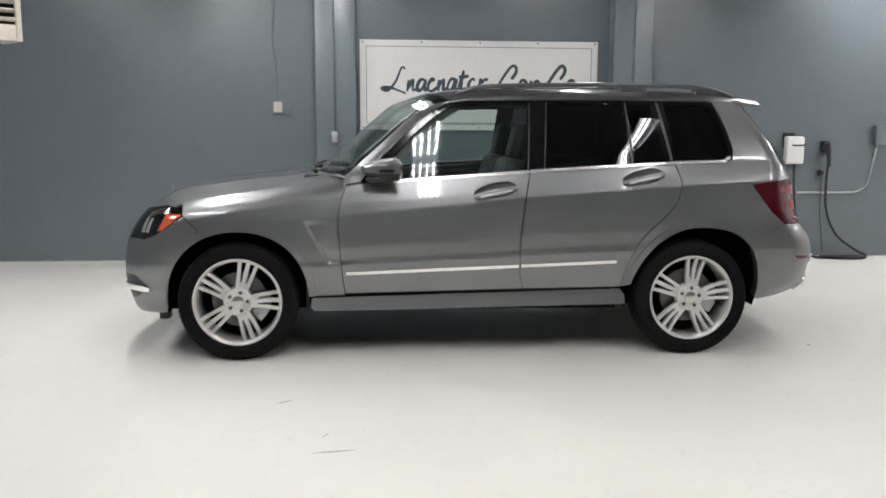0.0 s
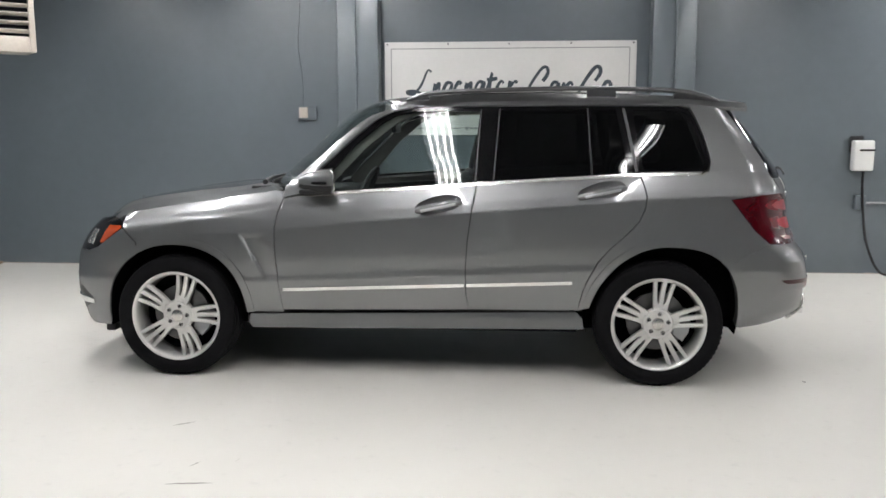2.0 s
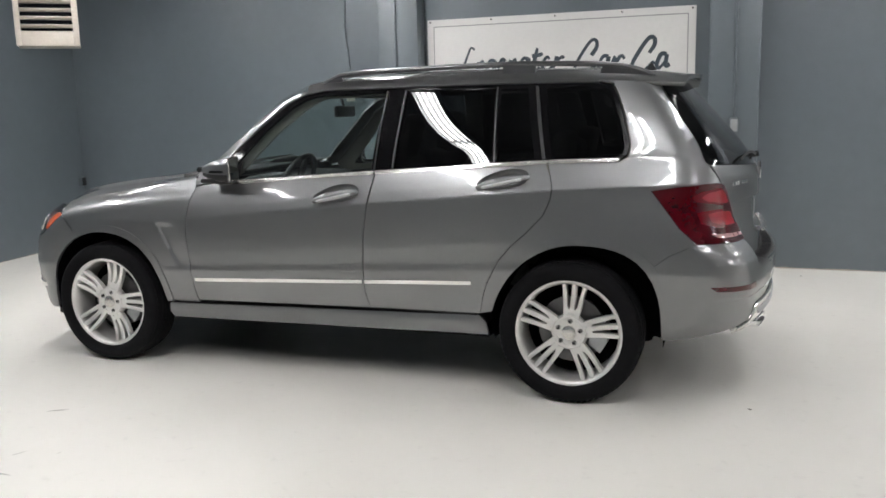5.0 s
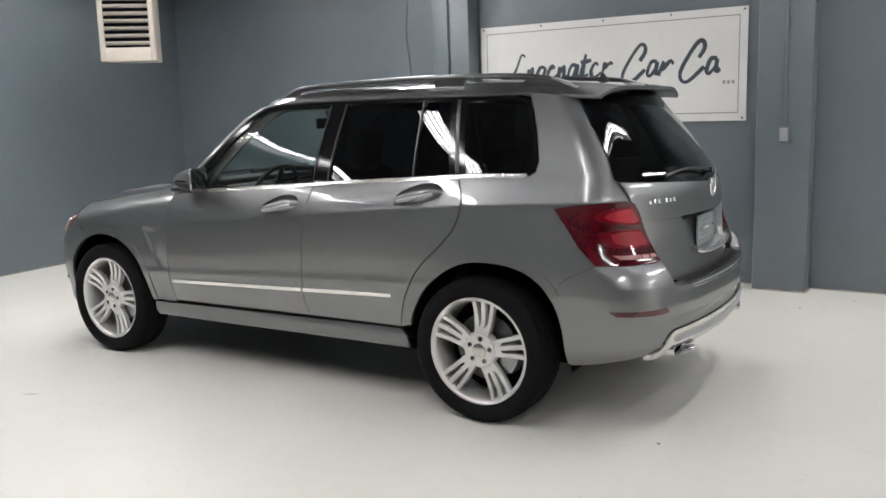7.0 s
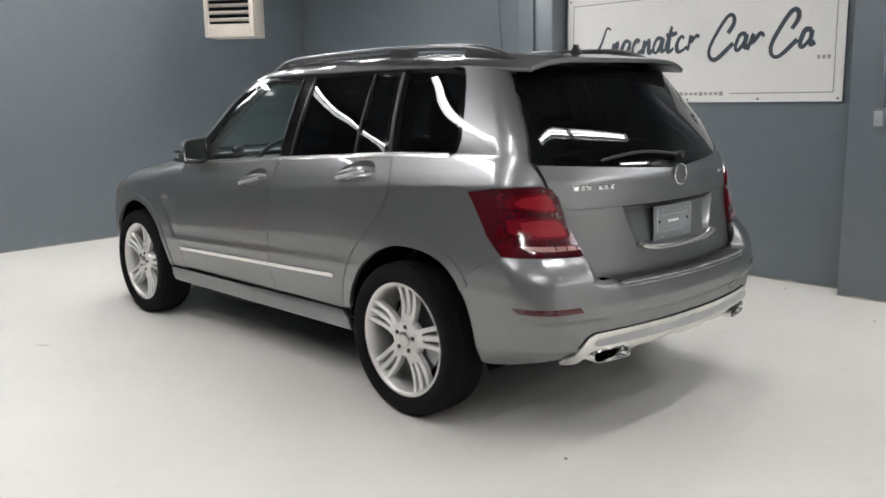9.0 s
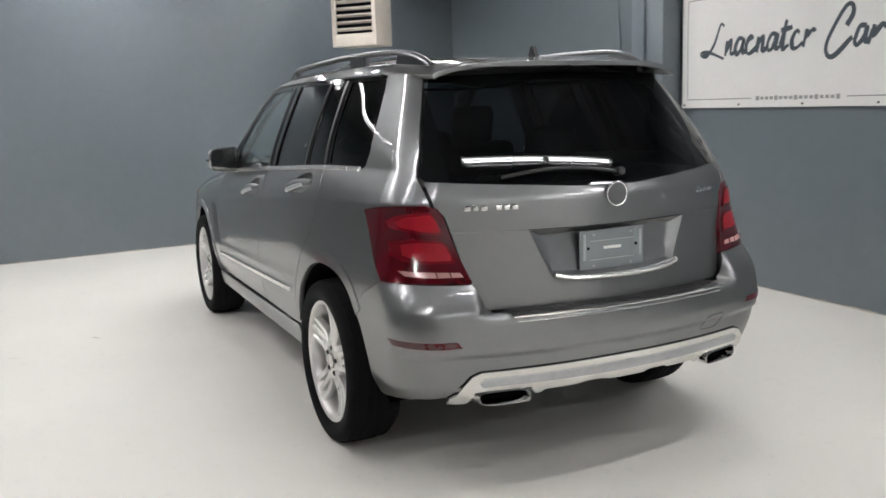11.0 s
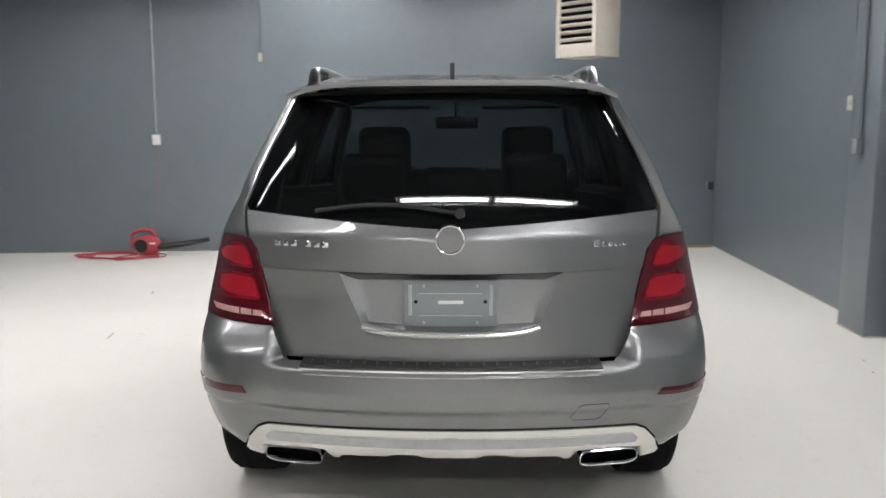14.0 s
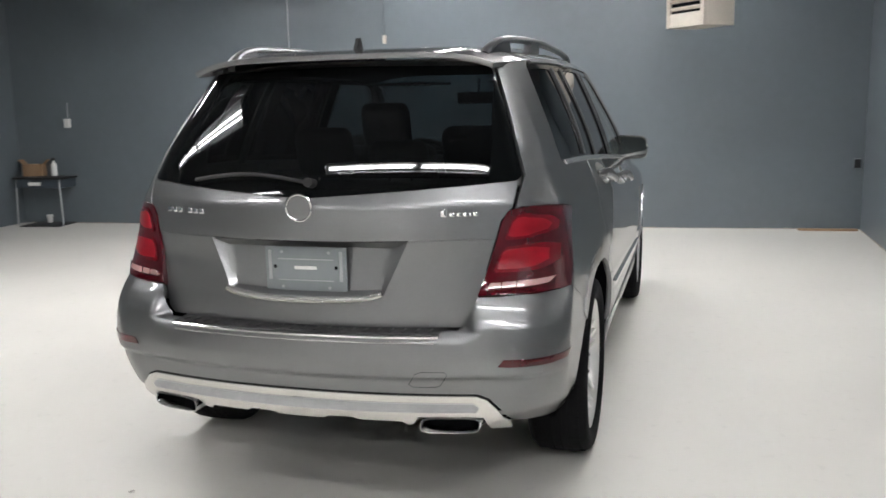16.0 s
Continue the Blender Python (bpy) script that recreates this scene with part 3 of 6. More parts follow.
def plan_curve(z):
    r, xf0 = float(corner_r(z)), float(front_x(z))
    xa, xb = float(rear_x(z)), float(rear_corner_x(z))

    def tail(y):
        return xa + (xb - xa) * smoothstep(0.505, 0.60, y) - kr * y * y

    rf, kf = 0.22, 0.22
    kr = float(rear_bow(z))
    th = np.linspace(0, math.pi / 2, 40)
    x, y = np.full(40, xa - 0.1), np.full(40, 0.8)
    for _ in range(14):
        x = tail(y) - r + r * np.cos(th)
        y = half_width(x, z) - r + r * np.sin(th)
    yr = np.linspace(0, y[0], 60)[:-1]
    xf, yf = np.full(40, xf0 + 0.1), np.full(40, 0.8)
    for _ in range(14):
        xf = xf0 + kf * yf * yf + rf - rf * np.cos(th)
        yf = half_width(xf, z) - rf + rf * np.sin(th)
    xs = np.linspace(x[-1], xf[-1], 500)[1:-1]
    yq = np.linspace(yf[0], 0, 60)[1:]
    X = np.concatenate([tail(yr), x, xs, xf[::-1], xf0 + kf * yq * yq])
    Y = np.concatenate([yr, y, half_width(xs, z + 0 * xs), yf[::-1], yq])
    s = np.concatenate([[0], np.cumsum(np.hypot(np.diff(X), np.diff(Y)))])
    g = np.arange(NS) * DS
    return np.interp(g, s, X), np.interp(g, s, Y), s[-1]


TABLE = [plan_curve(z) for z in ZLEV]
TX, TY = np.array([t[0] for t in TABLE]), np.array([t[1] for t in TABLE])
LEN = np.array([t[2] for t in TABLE])


def table(T, s, z):
    fi = np.clip((z - ZLEV[0]) / 0.006, 0, len(ZLEV) - 1.001)
    fj = np.clip(s / DS, 0, NS - 1.001)
    i, j = fi.astype(int), fj.astype(int)
    a, b = fi - i, fj - j
    return (T[i, j] * (1 - a) + T[i + 1, j] * a) * (1 - b) + (T[i, j + 1] * (1 - a) + T[i + 1, j + 1] * a) * b


def surf(s, z, e=0.006):
    """Places and outward normals of the left half (y negative)."""
    s, z = np.asarray(s, float), np.asarray(z, float)
    P = np.stack([table(TX, s, z), -table(TY, s, z), z], -1)

    def at(s, z):
        sg = np.where(s < 0, -1, 1)
        return np.stack([table(TX, abs(s), z), -sg * table(TY, abs(s), z), z], -1)

    zh, zl = np.minimum(z + e, ZLEV[-1]), np.maximum(z - e, ZLEV[0])
    n = np.cross(at(s, zh) - at(s, zl), at(s + e, z) - at(s - e, z))
    return P, n / np.linalg.norm(n, axis=-1, keepdims=True)


def row_s(kind, u, row):
    X, Y = TX[row], TY[row]
    n = int(LEN[row] / DS)
    if kind == "x":
        return float(np.interp(-u, -X[30:n - 30], np.arange(30, n - 30) * DS))
    if kind == "y":
        k = int(np.argmax(Y[:220] > 0.98 * Y[:220].max()))
        return float(np.interp(u, Y[:k], np.arange(k) * DS))
    return float(np.interp(u, Y[n - 120:n][::-1], (np.arange(n - 120, n) * DS)[::-1]))


def to_s(kind, u, z):
    if kind == "s":
        return u
    f = float(np.clip((z - ZLEV[0]) / 0.006, 0, len(ZLEV) - 1.001))
    i = int(f)
    return row_s(kind, u, i) * (1 - f + i) + row_s(kind, u, i + 1) * (f - i)


def outline(poly, step=0.025):
    """Polygon of (kind, u, z) or (x, z) to fine points of (s, z)."""
    P = [p if len(p) == 3 else ("x", *p) for p in poly]
    out = []
    for i, p in enumerate(P):
        q = P[(i + 1) % len(P)]
        sp, sq = to_s(*p), to_s(*q)
        n = max(1, int(math.hypot(sp - sq, p[2] - q[2]) / step))
        for k in range(n):
            t = k / n
            z = p[2] + (q[2] - p[2]) * t
            if p[0] == q[0]:
                out.append((to_s(p[0], p[1] + (q[1] - p[1]) * t, z), z))
            else:
                out.append((sp + (sq - sp) * t, z))
    return out


def inside(P, poly):
    x, y = P[:, 0], P[:, 1]
    c = np.zeros(len(P), bool)
    n = len(poly)
    for i in range(n):
        (xa, ya), (xb, yb) = poly[i], poly[(i + 1) % n]
        if ya == yb:
            continue
        c ^= ((ya > y) != (yb > y)) & (x < (xb - xa) * (y - ya) / (yb - ya) + xa)
    return c


def fill(loops, h):
    """Triangles that fill a 2D outline with holes."""
    V, E = [], []
    for lp in loops:
        o = len(V)
        V += lp
        E += [(o + i, o + (i + 1) % len(lp)) for i in range(len(lp))]
    B = np.array(V)
    lo, hi = B.min(0), B.max(0)
    gx, gy = np.meshgrid(np.arange(lo[0] + h / 2, hi[0], h), np.arange(lo[1] + h / 2, hi[1], h))
    gx[1::2] += h / 2
    G = np.stack([gx.ravel(), gy.ravel()], 1)
    ok = inside(G, loops[0])
    for lp in loops[1:]:
        ok &= ~inside(G, lp)
    G = G[ok]
    if len(G):
        d = np.min(np.hypot(G[:, None, 0] - B[None, :, 0], G[:, None, 1] - B[None, :, 1]), 1)
        G = G[d > 0.45 * h]
    pts = [Vector((float(a), float(b))) for a, b in V] + [Vector((float(a), float(b))) for a, b in G]
    vs, es, fs = geometry.delaunay_2d_cdt(pts, E, [], 1, 1e-6)[:3]
    vs = np.array([tuple(v) for v in vs])
    tri = [f for f in fs if len(f) == 3]
    C = np.array([vs[list(f)].mean(0) for f in tri])
    ok = inside(C, loops[0])
    for lp in loops[1:]:
        ok &= ~inside(C, lp)
    return vs, [t for t, o in zip(tri, ok) if o]


def panel(name, poly, material, parent, label="", holes=(), off=0.0, thick=0.016, h=0.028, side="L", puff=0.0, soft=0.006, even=False, plain=False, flare=0.0):
    """A body panel on the car's surface with a folded rim. even: a pane bent one way only. flare: stands out towards its foot. plain: a tailgate face that ignores the bumper's step. side: L, R or both (across the middle of the rear or the nose)."""
    loops = [outline(poly)] + [outline(q) for q in holes]
    V, T = fill(loops, h)
    P, N = surf(V[:, 0], V[:, 1], soft)
    if even:
        N = surf(V[:, 0], np.clip(V[:, 1], 1.23, 1.47), soft)[1]
    if plain:
        z, k = P[:, 2], rear_bow(P[:, 2])
        f = lambda q: tail_table(np.maximum(q, 0.712))
        P[:, 0] = f(z) - k * P[:, 1] ** 2
        N = np.stack([np.ones(len(V)), 2 * k * P[:, 1], (f(z - 0.012) - f(z + 0.012)) / 0.024], -1)
        N = N / np.linalg.norm(N, axis=1)[:, None]
    o = np.full(len(V), off)
    if puff:
        B = np.array(loops[0])
        d = np.min(np.hypot(V[:, None, 0] - B[None, :, 0], V[:, None, 1] - B[None, :, 1]), 1)
        o = o + puff * (1 - np.exp(-d / 0.03))
    if flare:
        o = o + flare * (V[:, 1].max() - V[:, 1])
    P = P + N * o[:, None]
    if flare:
        N = N + np.array([0, 0, 1.7 * flare])
        N = N / np.linalg.norm(N, axis=1)[:, None]
    tri = []
    for a, b, c in T:
        g = np.cross(P[b] - P[a], P[c] - P[a])
        tri.append((a, b, c) if g @ N[a] > 0 else (a, c, b))
    nose = LEN[np.clip(np.round((V[:, 1] - ZLEV[0]) / 0.006).astype(int), 0, len(ZLEV) - 1)]
    mid = (V[:, 0] < 1e-4) | (V[:, 0] > nose - 0.012)
    if side == "both":
        P[mid, 1] = 0
        N[mid, 1] = 0
    count = {}
    for t in tri:
        for a, b in ((t[0], t[1]), (t[1], t[2]), (t[2], t[0])):
            count[(a, b)] = count.get((a, b), 0) + 1
    rim = [(a, b) for (a, b) in count if (b, a) not in count and not (side == "both" and mid[a] and mid[b])]
    vs, ns, fs = [tuple(p) for p in P], [tuple(n) for n in N], list(tri)
    Q = P - N * thick
    C = P.mean(0)
    for a, b in rim:
        e = P[b] - P[a]
        rn = np.cross(e, N[a])
        rn = rn / (np.linalg.norm(rn) + 1e-9)
        k = len(vs)
        na, nb = N[a] * 0.35 + rn, N[b] * 0.35 + rn
        vs += [tuple(P[a]), tuple(P[b]), tuple(Q[b]), tuple(Q[a])]
        ns += [tuple(na / np.linalg.norm(na)), tuple(nb / np.linalg.norm(nb)), tuple(rn), tuple(rn)]
        fs.append((k, k + 3, k + 2, k + 1))
    if side in ("R", "both"):
        mv = [(x, -y, z) for x, y, z in vs]
        mn = [(x, -y, z) for x, y, z in ns]
        mf = [tuple(reversed(f)) for f in fs]
        if side == "R":
            vs, ns, fs = mv, mn, mf
        else:
            k = len(vs)
            vs, ns = vs + mv, ns + mn
            fs = fs + [tuple(i + k for i in f) for f in mf]
    return mesh_ob(name, vs, fs, material, parent, label, ns)


def on_side(x, z, off=0.0, side="L"):
    """A place on the body side, with its normal."""
    P, N = surf([to_s("x", x, z)], [z])
    p, n = P[0] + off * N[0], N[0].copy()
    if side == "R":
        p, n = p * (1, -1, 1), n * (1, -1, 1)
    return Vector(p), Vector(n)


def on_rear(y, z, off=0.0):
    P, N = surf([to_s("y", abs(y), z)], [z])
    m = np.array((1, 1 if y <= 0 else -1, 1))
    return Vector((P[0] + off * N[0]) * m), Vector(N[0] * m)


# ---- car ----
car = thing("suv", "silver-grey metallic sport utility car parked on the garage floor", "car")


def arch_pts(which, a0, a1, n=16, grow=0.0):
    return [arch_at(which, a) for a in np.linspace(a0, a1, n)]


def belt(a, b, n=10, dz=0.0):
    return [(x, float(belt_z(x)) + dz) for x in np.linspace(a, b, n)]


def rail(a, b, n=12, dz=0.0):
    return [(x, float(rail_z(np.array(x))) + dz) for x in np.linspace(a, b, n)]


SEAM_A = [(-0.742, 0.400), (-0.766, 0.60), (-0.778, 0.75), (-0.779, 0.86), (-0.765, 0.95), (-0.735, 1.035)]
SEAM_B = [(0.328, 0.420), (0.308, 0.50), (0.305, 0.65), (0.314, 0.80), (0.338, 0.98), (0.365, 1.128)]
SEAM_C = [(0.930, 0.425), (0.950, 0.51), (0.972, 0.58), (1.035, 0.70), (1.10, 0.775), (1.18, 0.845), (1.255, 0.925), (1.288, 1.00), (1.295, 1.06), (1.282, 1.115), (1.262, 1.178)]
G = 0.0028


def shift(pts, dx, dz=0.0):
    return [(x + dx, z + dz) for x, z in pts]


WIN_F = [(-0.555, 1.085)] + belt(-0.50, 0.335, 8, 0.008) + [(0.352, 1.30), (0.375, 1.528), (0.0, 1.527), (-0.10, 1.510), (-0.19, 1.462), (-0.335, 1.340)]
WIN_R = belt(0.47, 0.985, 6, 0.008) + [(0.975, 1.35), (0.965, 1.535), (0.72, 1.538), (0.495, 1.535), (0.478, 1.30)]
WIN_V = belt(1.015, 1.20, 3, 0.008) + [(1.165, 1.36), (1.135, 1.530), (0.995, 1.534), (1.003, 1.35)]
WIN_Q = [(1.285, 1.196), (1.45, 1.198), (1.585, 1.200), (1.612, 1.215), (1.622, 1.25), (1.592, 1.37), (1.554, 1.475), (1.530, 1.515), (1.49, 1.530), (1.34, 1.533), (1.225, 1.532), (1.25, 1.37)]
DLO = [(-0.64, 1.064)] + belt(-0.55, 1.60, 16, 0.0) + [(1.632, 1.205), (1.643, 1.25), (1.610, 1.38), (1.571, 1.485), (1.541, 1.535), (1.475, 1.549), (1.2, 1.553), (0.8, 1.555), (0.4, 1.552), (0.0, 1.546), (-0.12, 1.527), (-0.215, 1.480), (-0.365, 1.352), (-0.605, 1.125)]
LAMP = [("x", 1.757, 1.041), ("x", 1.88, 1.060), ("x", 1.98, 1.068), ("y", 0.70, 1.070), ("y", 0.660, 1.060), ("y", 0.643, 1.030), ("y", 0.628, 0.97), ("y", 0.603, 0.88), ("y", 0.578, 0.797), ("y", 0.65, 0.797), ("x", 2.05, 0.802), ("x", 1.965, 0.803), ("x", 1.885, 0.875)]
R_ARCH_UP = arch_pts(1, 168, 40, 18)

HANDLES = ((0.153, 1.012), (1.052, 1.092))


def cup(which, grow=1.0):
    """Outline of the hollow behind a door handle."""
    hx, hz = HANDLES[which]
    tilt, out = radians(9), []
    for u in np.linspace(0, 2 * math.pi, 29)[:-1]:
        a = grow * 0.132 * math.cos(u)
        b = grow * (0.046 if math.sin(u) > 0 else 0.040) * math.sin(u) * (1 + 0.22 * math.cos(u))
        out.append((hx + a * math.cos(tilt) - b * math.sin(tilt), hz + a * math.sin(tilt) + b * math.cos(tilt)))
    return out


def lamp_core(poly, lamp, side):
    """The brighter inner field of a lamp segment."""
    P = outline(poly, 0.012)
    cz = sum(p[1] for p in P) / len(P)
    lo = min(p[0] for p in P)
    panel("lens_field", [("s", lo + 0.010 + 0.74 * (a - lo), cz + 0.76 * (b - cz)) for a, b in P[::2]], M_REDBRIGHT, lamp, "bright red inner field of the lens", off=0.0118, thick=0.002, h=0.015, side=side)


for side in "LR":
    door_f = panel("door", SEAM_A[:1] + [(0.33 - G, 0.4195)] + shift(SEAM_B[1:], -G) + belt(0.35, -0.52, 10, -0.013) + [(-0.60, 1.054), (-0.68, 1.047), (-0.735 + G, 1.035)] + shift(SEAM_A[1:-1], G)[::-1],
                   M_PAINT, car, "silver front door", side=side, h=0.012, holes=(cup(0),))
    door_r = panel("door", shift(SEAM_B[:1], G) + SEAM_C[:1] + shift(SEAM_C[1:-1], -G) + belt(1.255, 0.371, 10, -0.013) + shift(SEAM_B[1:-1], G)[::-1], M_PAINT, car, "silver rear door", side=side, h=0.012, holes=(cup(1),))
    panel("front_wing", [(-0.742 - G, 0.385)] + shift(SEAM_A[1:], -G) + [(-0.72, 1.075)] + [(x, float(hood_z(x))) for x in (-0.80, -1.0, -1.2, -1.4, -1.6, -1.70)]
          + [(-1.684, 0.866), (-1.600, 0.786)] + arch_pts(-1, 120, 4, 20) + [(-0.935, 0.385)], M_PAINT, car, "silver front wing", side=side, h=0.014)
    for k, a0, a1 in ((-1, 4, 150), (1, 38, 166)):
        panel("arch_lip", [arch_at(k, a, 1.002) for a in np.linspace(a0, a1, 24)] + [arch_at(k, a, 1.10) for a in np.linspace(a1, a0, 24)], M_PAINT, car, "silver wheel arch lip", off=0.006, thick=0.008, h=0.016, side=side)
    panel("rear_quarter", shift(SEAM_C, G) + belt(1.275, 1.59, 5, -0.013) + [(1.640, 1.195), (1.651, 1.25), (1.617, 1.385), (1.578, 1.490), (1.548, 1.546), (1.49, 1.562)]
          + rail(1.52, 1.70, 3, -0.003) + [("y", 0.545, 1.556), ("y", 0.632, 1.36), ("y", 0.702, 1.17), ("y", 0.682, 1.064)] + [("y", 0.70, 1.073), ("x", 1.98, 1.071), ("x", 1.88, 1.063), ("x", 1.752, 1.043), ("x", 1.882, 0.873), ("x", 1.962, 0.803)]
          + [(1.84, 0.745), (1.768, 0.690)] + arch_pts(1, 36, 168, 20), M_PAINT, car, "silver rear quarter panel", side=side, h=0.013)
    panel("roof_side", [(-0.735, 1.045), (-0.645, 1.064)] + [(-0.609, 1.128), (-0.368, 1.356), (-0.217, 1.484), (-0.12, 1.531), (0.0, 1.550), (0.4, 1.556), (0.8, 1.559), (1.2, 1.557), (1.475, 1.553), (1.486, 1.562)]
          + rail(1.50, -0.75, 24), M_PAINT, car, "silver front pillar and roof side", side=side)
    panel("sill", [(-0.938, 0.378), (0.925, 0.414), (0.958, 0.38), (0.968, 0.325), (0.5, 0.320), (-0.3, 0.310), (-0.93, 0.305), (-0.95, 0.33)], M_PAINT, car, "silver side sill", off=0.002, puff=0.004, flare=0.30, side=side)
    panel("window_trim", DLO, M_GLOSSBLACK, car, "gloss black window surround", holes=(WIN_F, WIN_R, WIN_V, WIN_Q), off=-0.006, thick=0.02, side=side)
    panel("window", WIN_F, M_GLASS, door_f, "lightly tinted front side window", off=-0.010, thick=0.004, soft=0.05, even=True, side=side)
    panel("window", WIN_R, M_PRIVACY, door_r, "dark privacy glass", off=-0.010, thick=0.004, soft=0.05, even=True, side=side)
    panel("window", WIN_V, M_PRIVACY, door_r, "dark privacy glass", off=-0.010, thick=0.004, soft=0.05, even=True, side=side)
    panel("quarter_window", WIN_Q, M_PRIVACY, car, "dark privacy glass", off=-0.010, thick=0.004, soft=0.05, even=True, side=side)
    for d, a, b in ((door_f, -0.60, 0.357), (door_r, 0.366, 1.262)):
        panel("belt_strip", belt(a, b, 10, -0.0125) + belt(b, a, 10, 0.006), M_SATIN, d, "bright metal belt strip", off=0.005, thick=0.008, h=0.02, side=side)
    panel("belt_strip", belt(1.268, 1.60, 6, -0.0125) + belt(1.60, 1.268, 6, 0.006), M_SATIN, car, "bright metal belt strip", off=0.005, thick=0.008, h=0.02, side=side)
    for d, a, b, w in ((door_f, (0.356, 1.140), (0.381, 1.534), 0.0032), (door_r, (0.457, 1.146), (0.486, 1.538), 0.0032), (door_r, (0.998, 1.176), (0.978, 1.540), 0.0035), (door_r, (1.243, 1.192), (1.178, 1.540), 0.0075)):
        panel("window_sash", [(a[0] - w, a[1]), (a[0] + w, a[1]), (b[0] + w, b[1]), (b[0] - w, b[1])], M_SASH, d, "grey metal window sash", off=0.001, thick=0.006, h=0.02, side=side)
    for d, a, b in ((door_f, -0.735, 0.298), (door_r, 0.312, 0.895)):
        f = lambda x: 0.524 + (x + 0.731) * 0.0370
        panel("moulding", [(a, f(a) - 0.0095), (b, f(b) - 0.0095), (b, f(b) + 0.0095), (a, f(a) + 0.0095)], M_CHROME, d, "bright metal door moulding", off=0.010, thick=0.012, h=0.02, side=side)
    panel("headlamp", [(-1.686, 0.862), (-1.72, 0.906), (-1.80, 0.916), (-1.86, 0.905), ("f", 0.52, 0.885), ("f", 0.55, 0.72), (-1.93, 0.722), (-1.847, 0.752)], M_GLOSSBLACK, car, "dark headlamp", off=-0.002, side=side)
    panel("indicator", [(-1.692, 0.864), (-1.70, 0.874), (-1.785, 0.872), (-1.835, 0.775), (-1.815, 0.772), (-1.72, 0.842)], M_AMBER, car, "amber indicator lens", off=0.002, thick=0.006, h=0.02, side=side)
    lamp = panel("tail_lamp", LAMP, M_REDDEEP, car, "red tail lamp with stacked segments", off=0.004, thick=0.03, side=side, puff=0.006)
    for seg in ([("x", 1.93, 1.012), ("x", 1.97, 1.036), ("x", 2.03, 1.045), ("y", 0.725, 1.050), ("y", 0.688, 1.047), ("y", 0.669, 1.028), ("y", 0.648, 0.974), ("y", 0.655, 0.966), ("y", 0.73, 0.970), ("x", 2.03, 0.976), ("x", 1.95, 0.990)],
                [("x", 1.955, 0.940), ("x", 2.02, 0.952), ("y", 0.72, 0.951), ("y", 0.658, 0.946), ("y", 0.640, 0.930), ("y", 0.620, 0.872), ("y", 0.626, 0.864), ("y", 0.72, 0.864), ("x", 2.04, 0.870), ("x", 1.975, 0.892)]):
        panel("segment", seg, M_RED, lamp, "red lamp segment", off=0.0108, thick=0.002, h=0.015, side=side)
        lamp_core(seg, lamp, side)
    panel("clear_strip", [("x", 2.02, 0.842), ("y", 0.70, 0.836), ("y", 0.612, 0.832), ("y", 0.605, 0.816), ("y", 0.70, 0.816), ("x", 2.05, 0.824)], M_CLEARLENS, lamp, "pale clear reversing lens", off=0.013, thick=0.004, h=0.015, side=side)
    for k in (0.645, 0.69):
        panel("divider", [("y", k, 0.8400), ("y", k + 0.004, 0.8400), ("y", k + 0.002, 0.8165), ("y", k - 0.002, 0.8165)], M_REDDEEP, lamp, "dark bar across the clear lens", off=0.0145, thick=0.003, h=0.02, side=side)
    panel("reflector", [("x", 2.03, 0.606), ("x", 2.06, 0.608), ("y", 0.672, 0.608), ("y", 0.655, 0.586), ("y", 0.70, 0.584), ("x", 2.06, 0.587)], M_REDDEEP, car, "dark red reflector", off=0.003, thick=0.012, h=0.015, side=side)

panel("front_bumper", [(-1.800, 0.285)] + arch_pts(-1, 186, 122.5, 12) + [(-1.605, 0.780), (-1.688, 0.858), (-1.849, 0.748), (-1.93, 0.718), ("f", 0.55, 0.716), ("f", 0.42, 0.70), ("f", 0.0, 0.55), ("f", 0.0, 0.25), ("f", 0.6, 0.262), (-1.92, 0.275)], M_PAINT, car, "silver front bumper", side="both", h=0.018)
panel("grille", [("f", 0.0, 0.556), ("f", 0.42, 0.706), ("f", 0.50, 0.84), ("f", 0.0, 0.845)], M_BLACK, car, "black radiator grille", side="both", off=-0.004)
panel("rear_bumper", arch_pts(1, -3, 36, 8) + [(1.766, 0.6875), (1.84, 0.7425), (1.962, 0.8005), ("x", 2.05, 0.7995), ("y", 0.65, 0.793), ("y", 0.580, 0.792), ("y", 0.545, 0.715), ("y", 0.52, 0.690), ("y", 0.0, 0.688),
                      ("y", 0.0, 0.405), ("y", 0.40, 0.410), ("y", 0.66, 0.395), ("x", 2.08, 0.365), ("x", 1.95, 0.338), ("x", 1.835, 0.325)], M_PAINT, car, "silver rear bumper", side="both", h=0.009, thick=0.055)
gate = panel("tailgate", [("y", 0.0, 1.108), ("y", 0.686, 1.152), ("y", 0.671, 1.068), ("y", 0.638, 1.03), ("y", 0.624, 0.9728), ("y", 0.0, 0.9728)], M_PAINT, car, "silver tailgate", side="both")
panel("lower_panel", [("y", 0.356, 0.9712), ("y", 0.622, 0.9712), ("y", 0.597, 0.88), ("y", 0.590, 0.80), ("y", 0.560, 0.715), ("y", 0.535, 0.694), ("y", 0.0, 0.694), ("y", 0.0, 0.787), ("y", 0.262, 0.792), ("y", 0.278, 0.80)], M_PAINT, gate, side="both", plain=True)
panel("rear_window", [("y", 0.0, 1.112), ("y", 0.680, 1.156), ("y", 0.693, 1.17), ("y", 0.624, 1.36), ("y", 0.540, 1.535), ("y", 0.0, 1.545)], M_BACKGLASS, gate, "dark tinted rear window", off=-0.004, thick=0.004, soft=0.10, side="both")


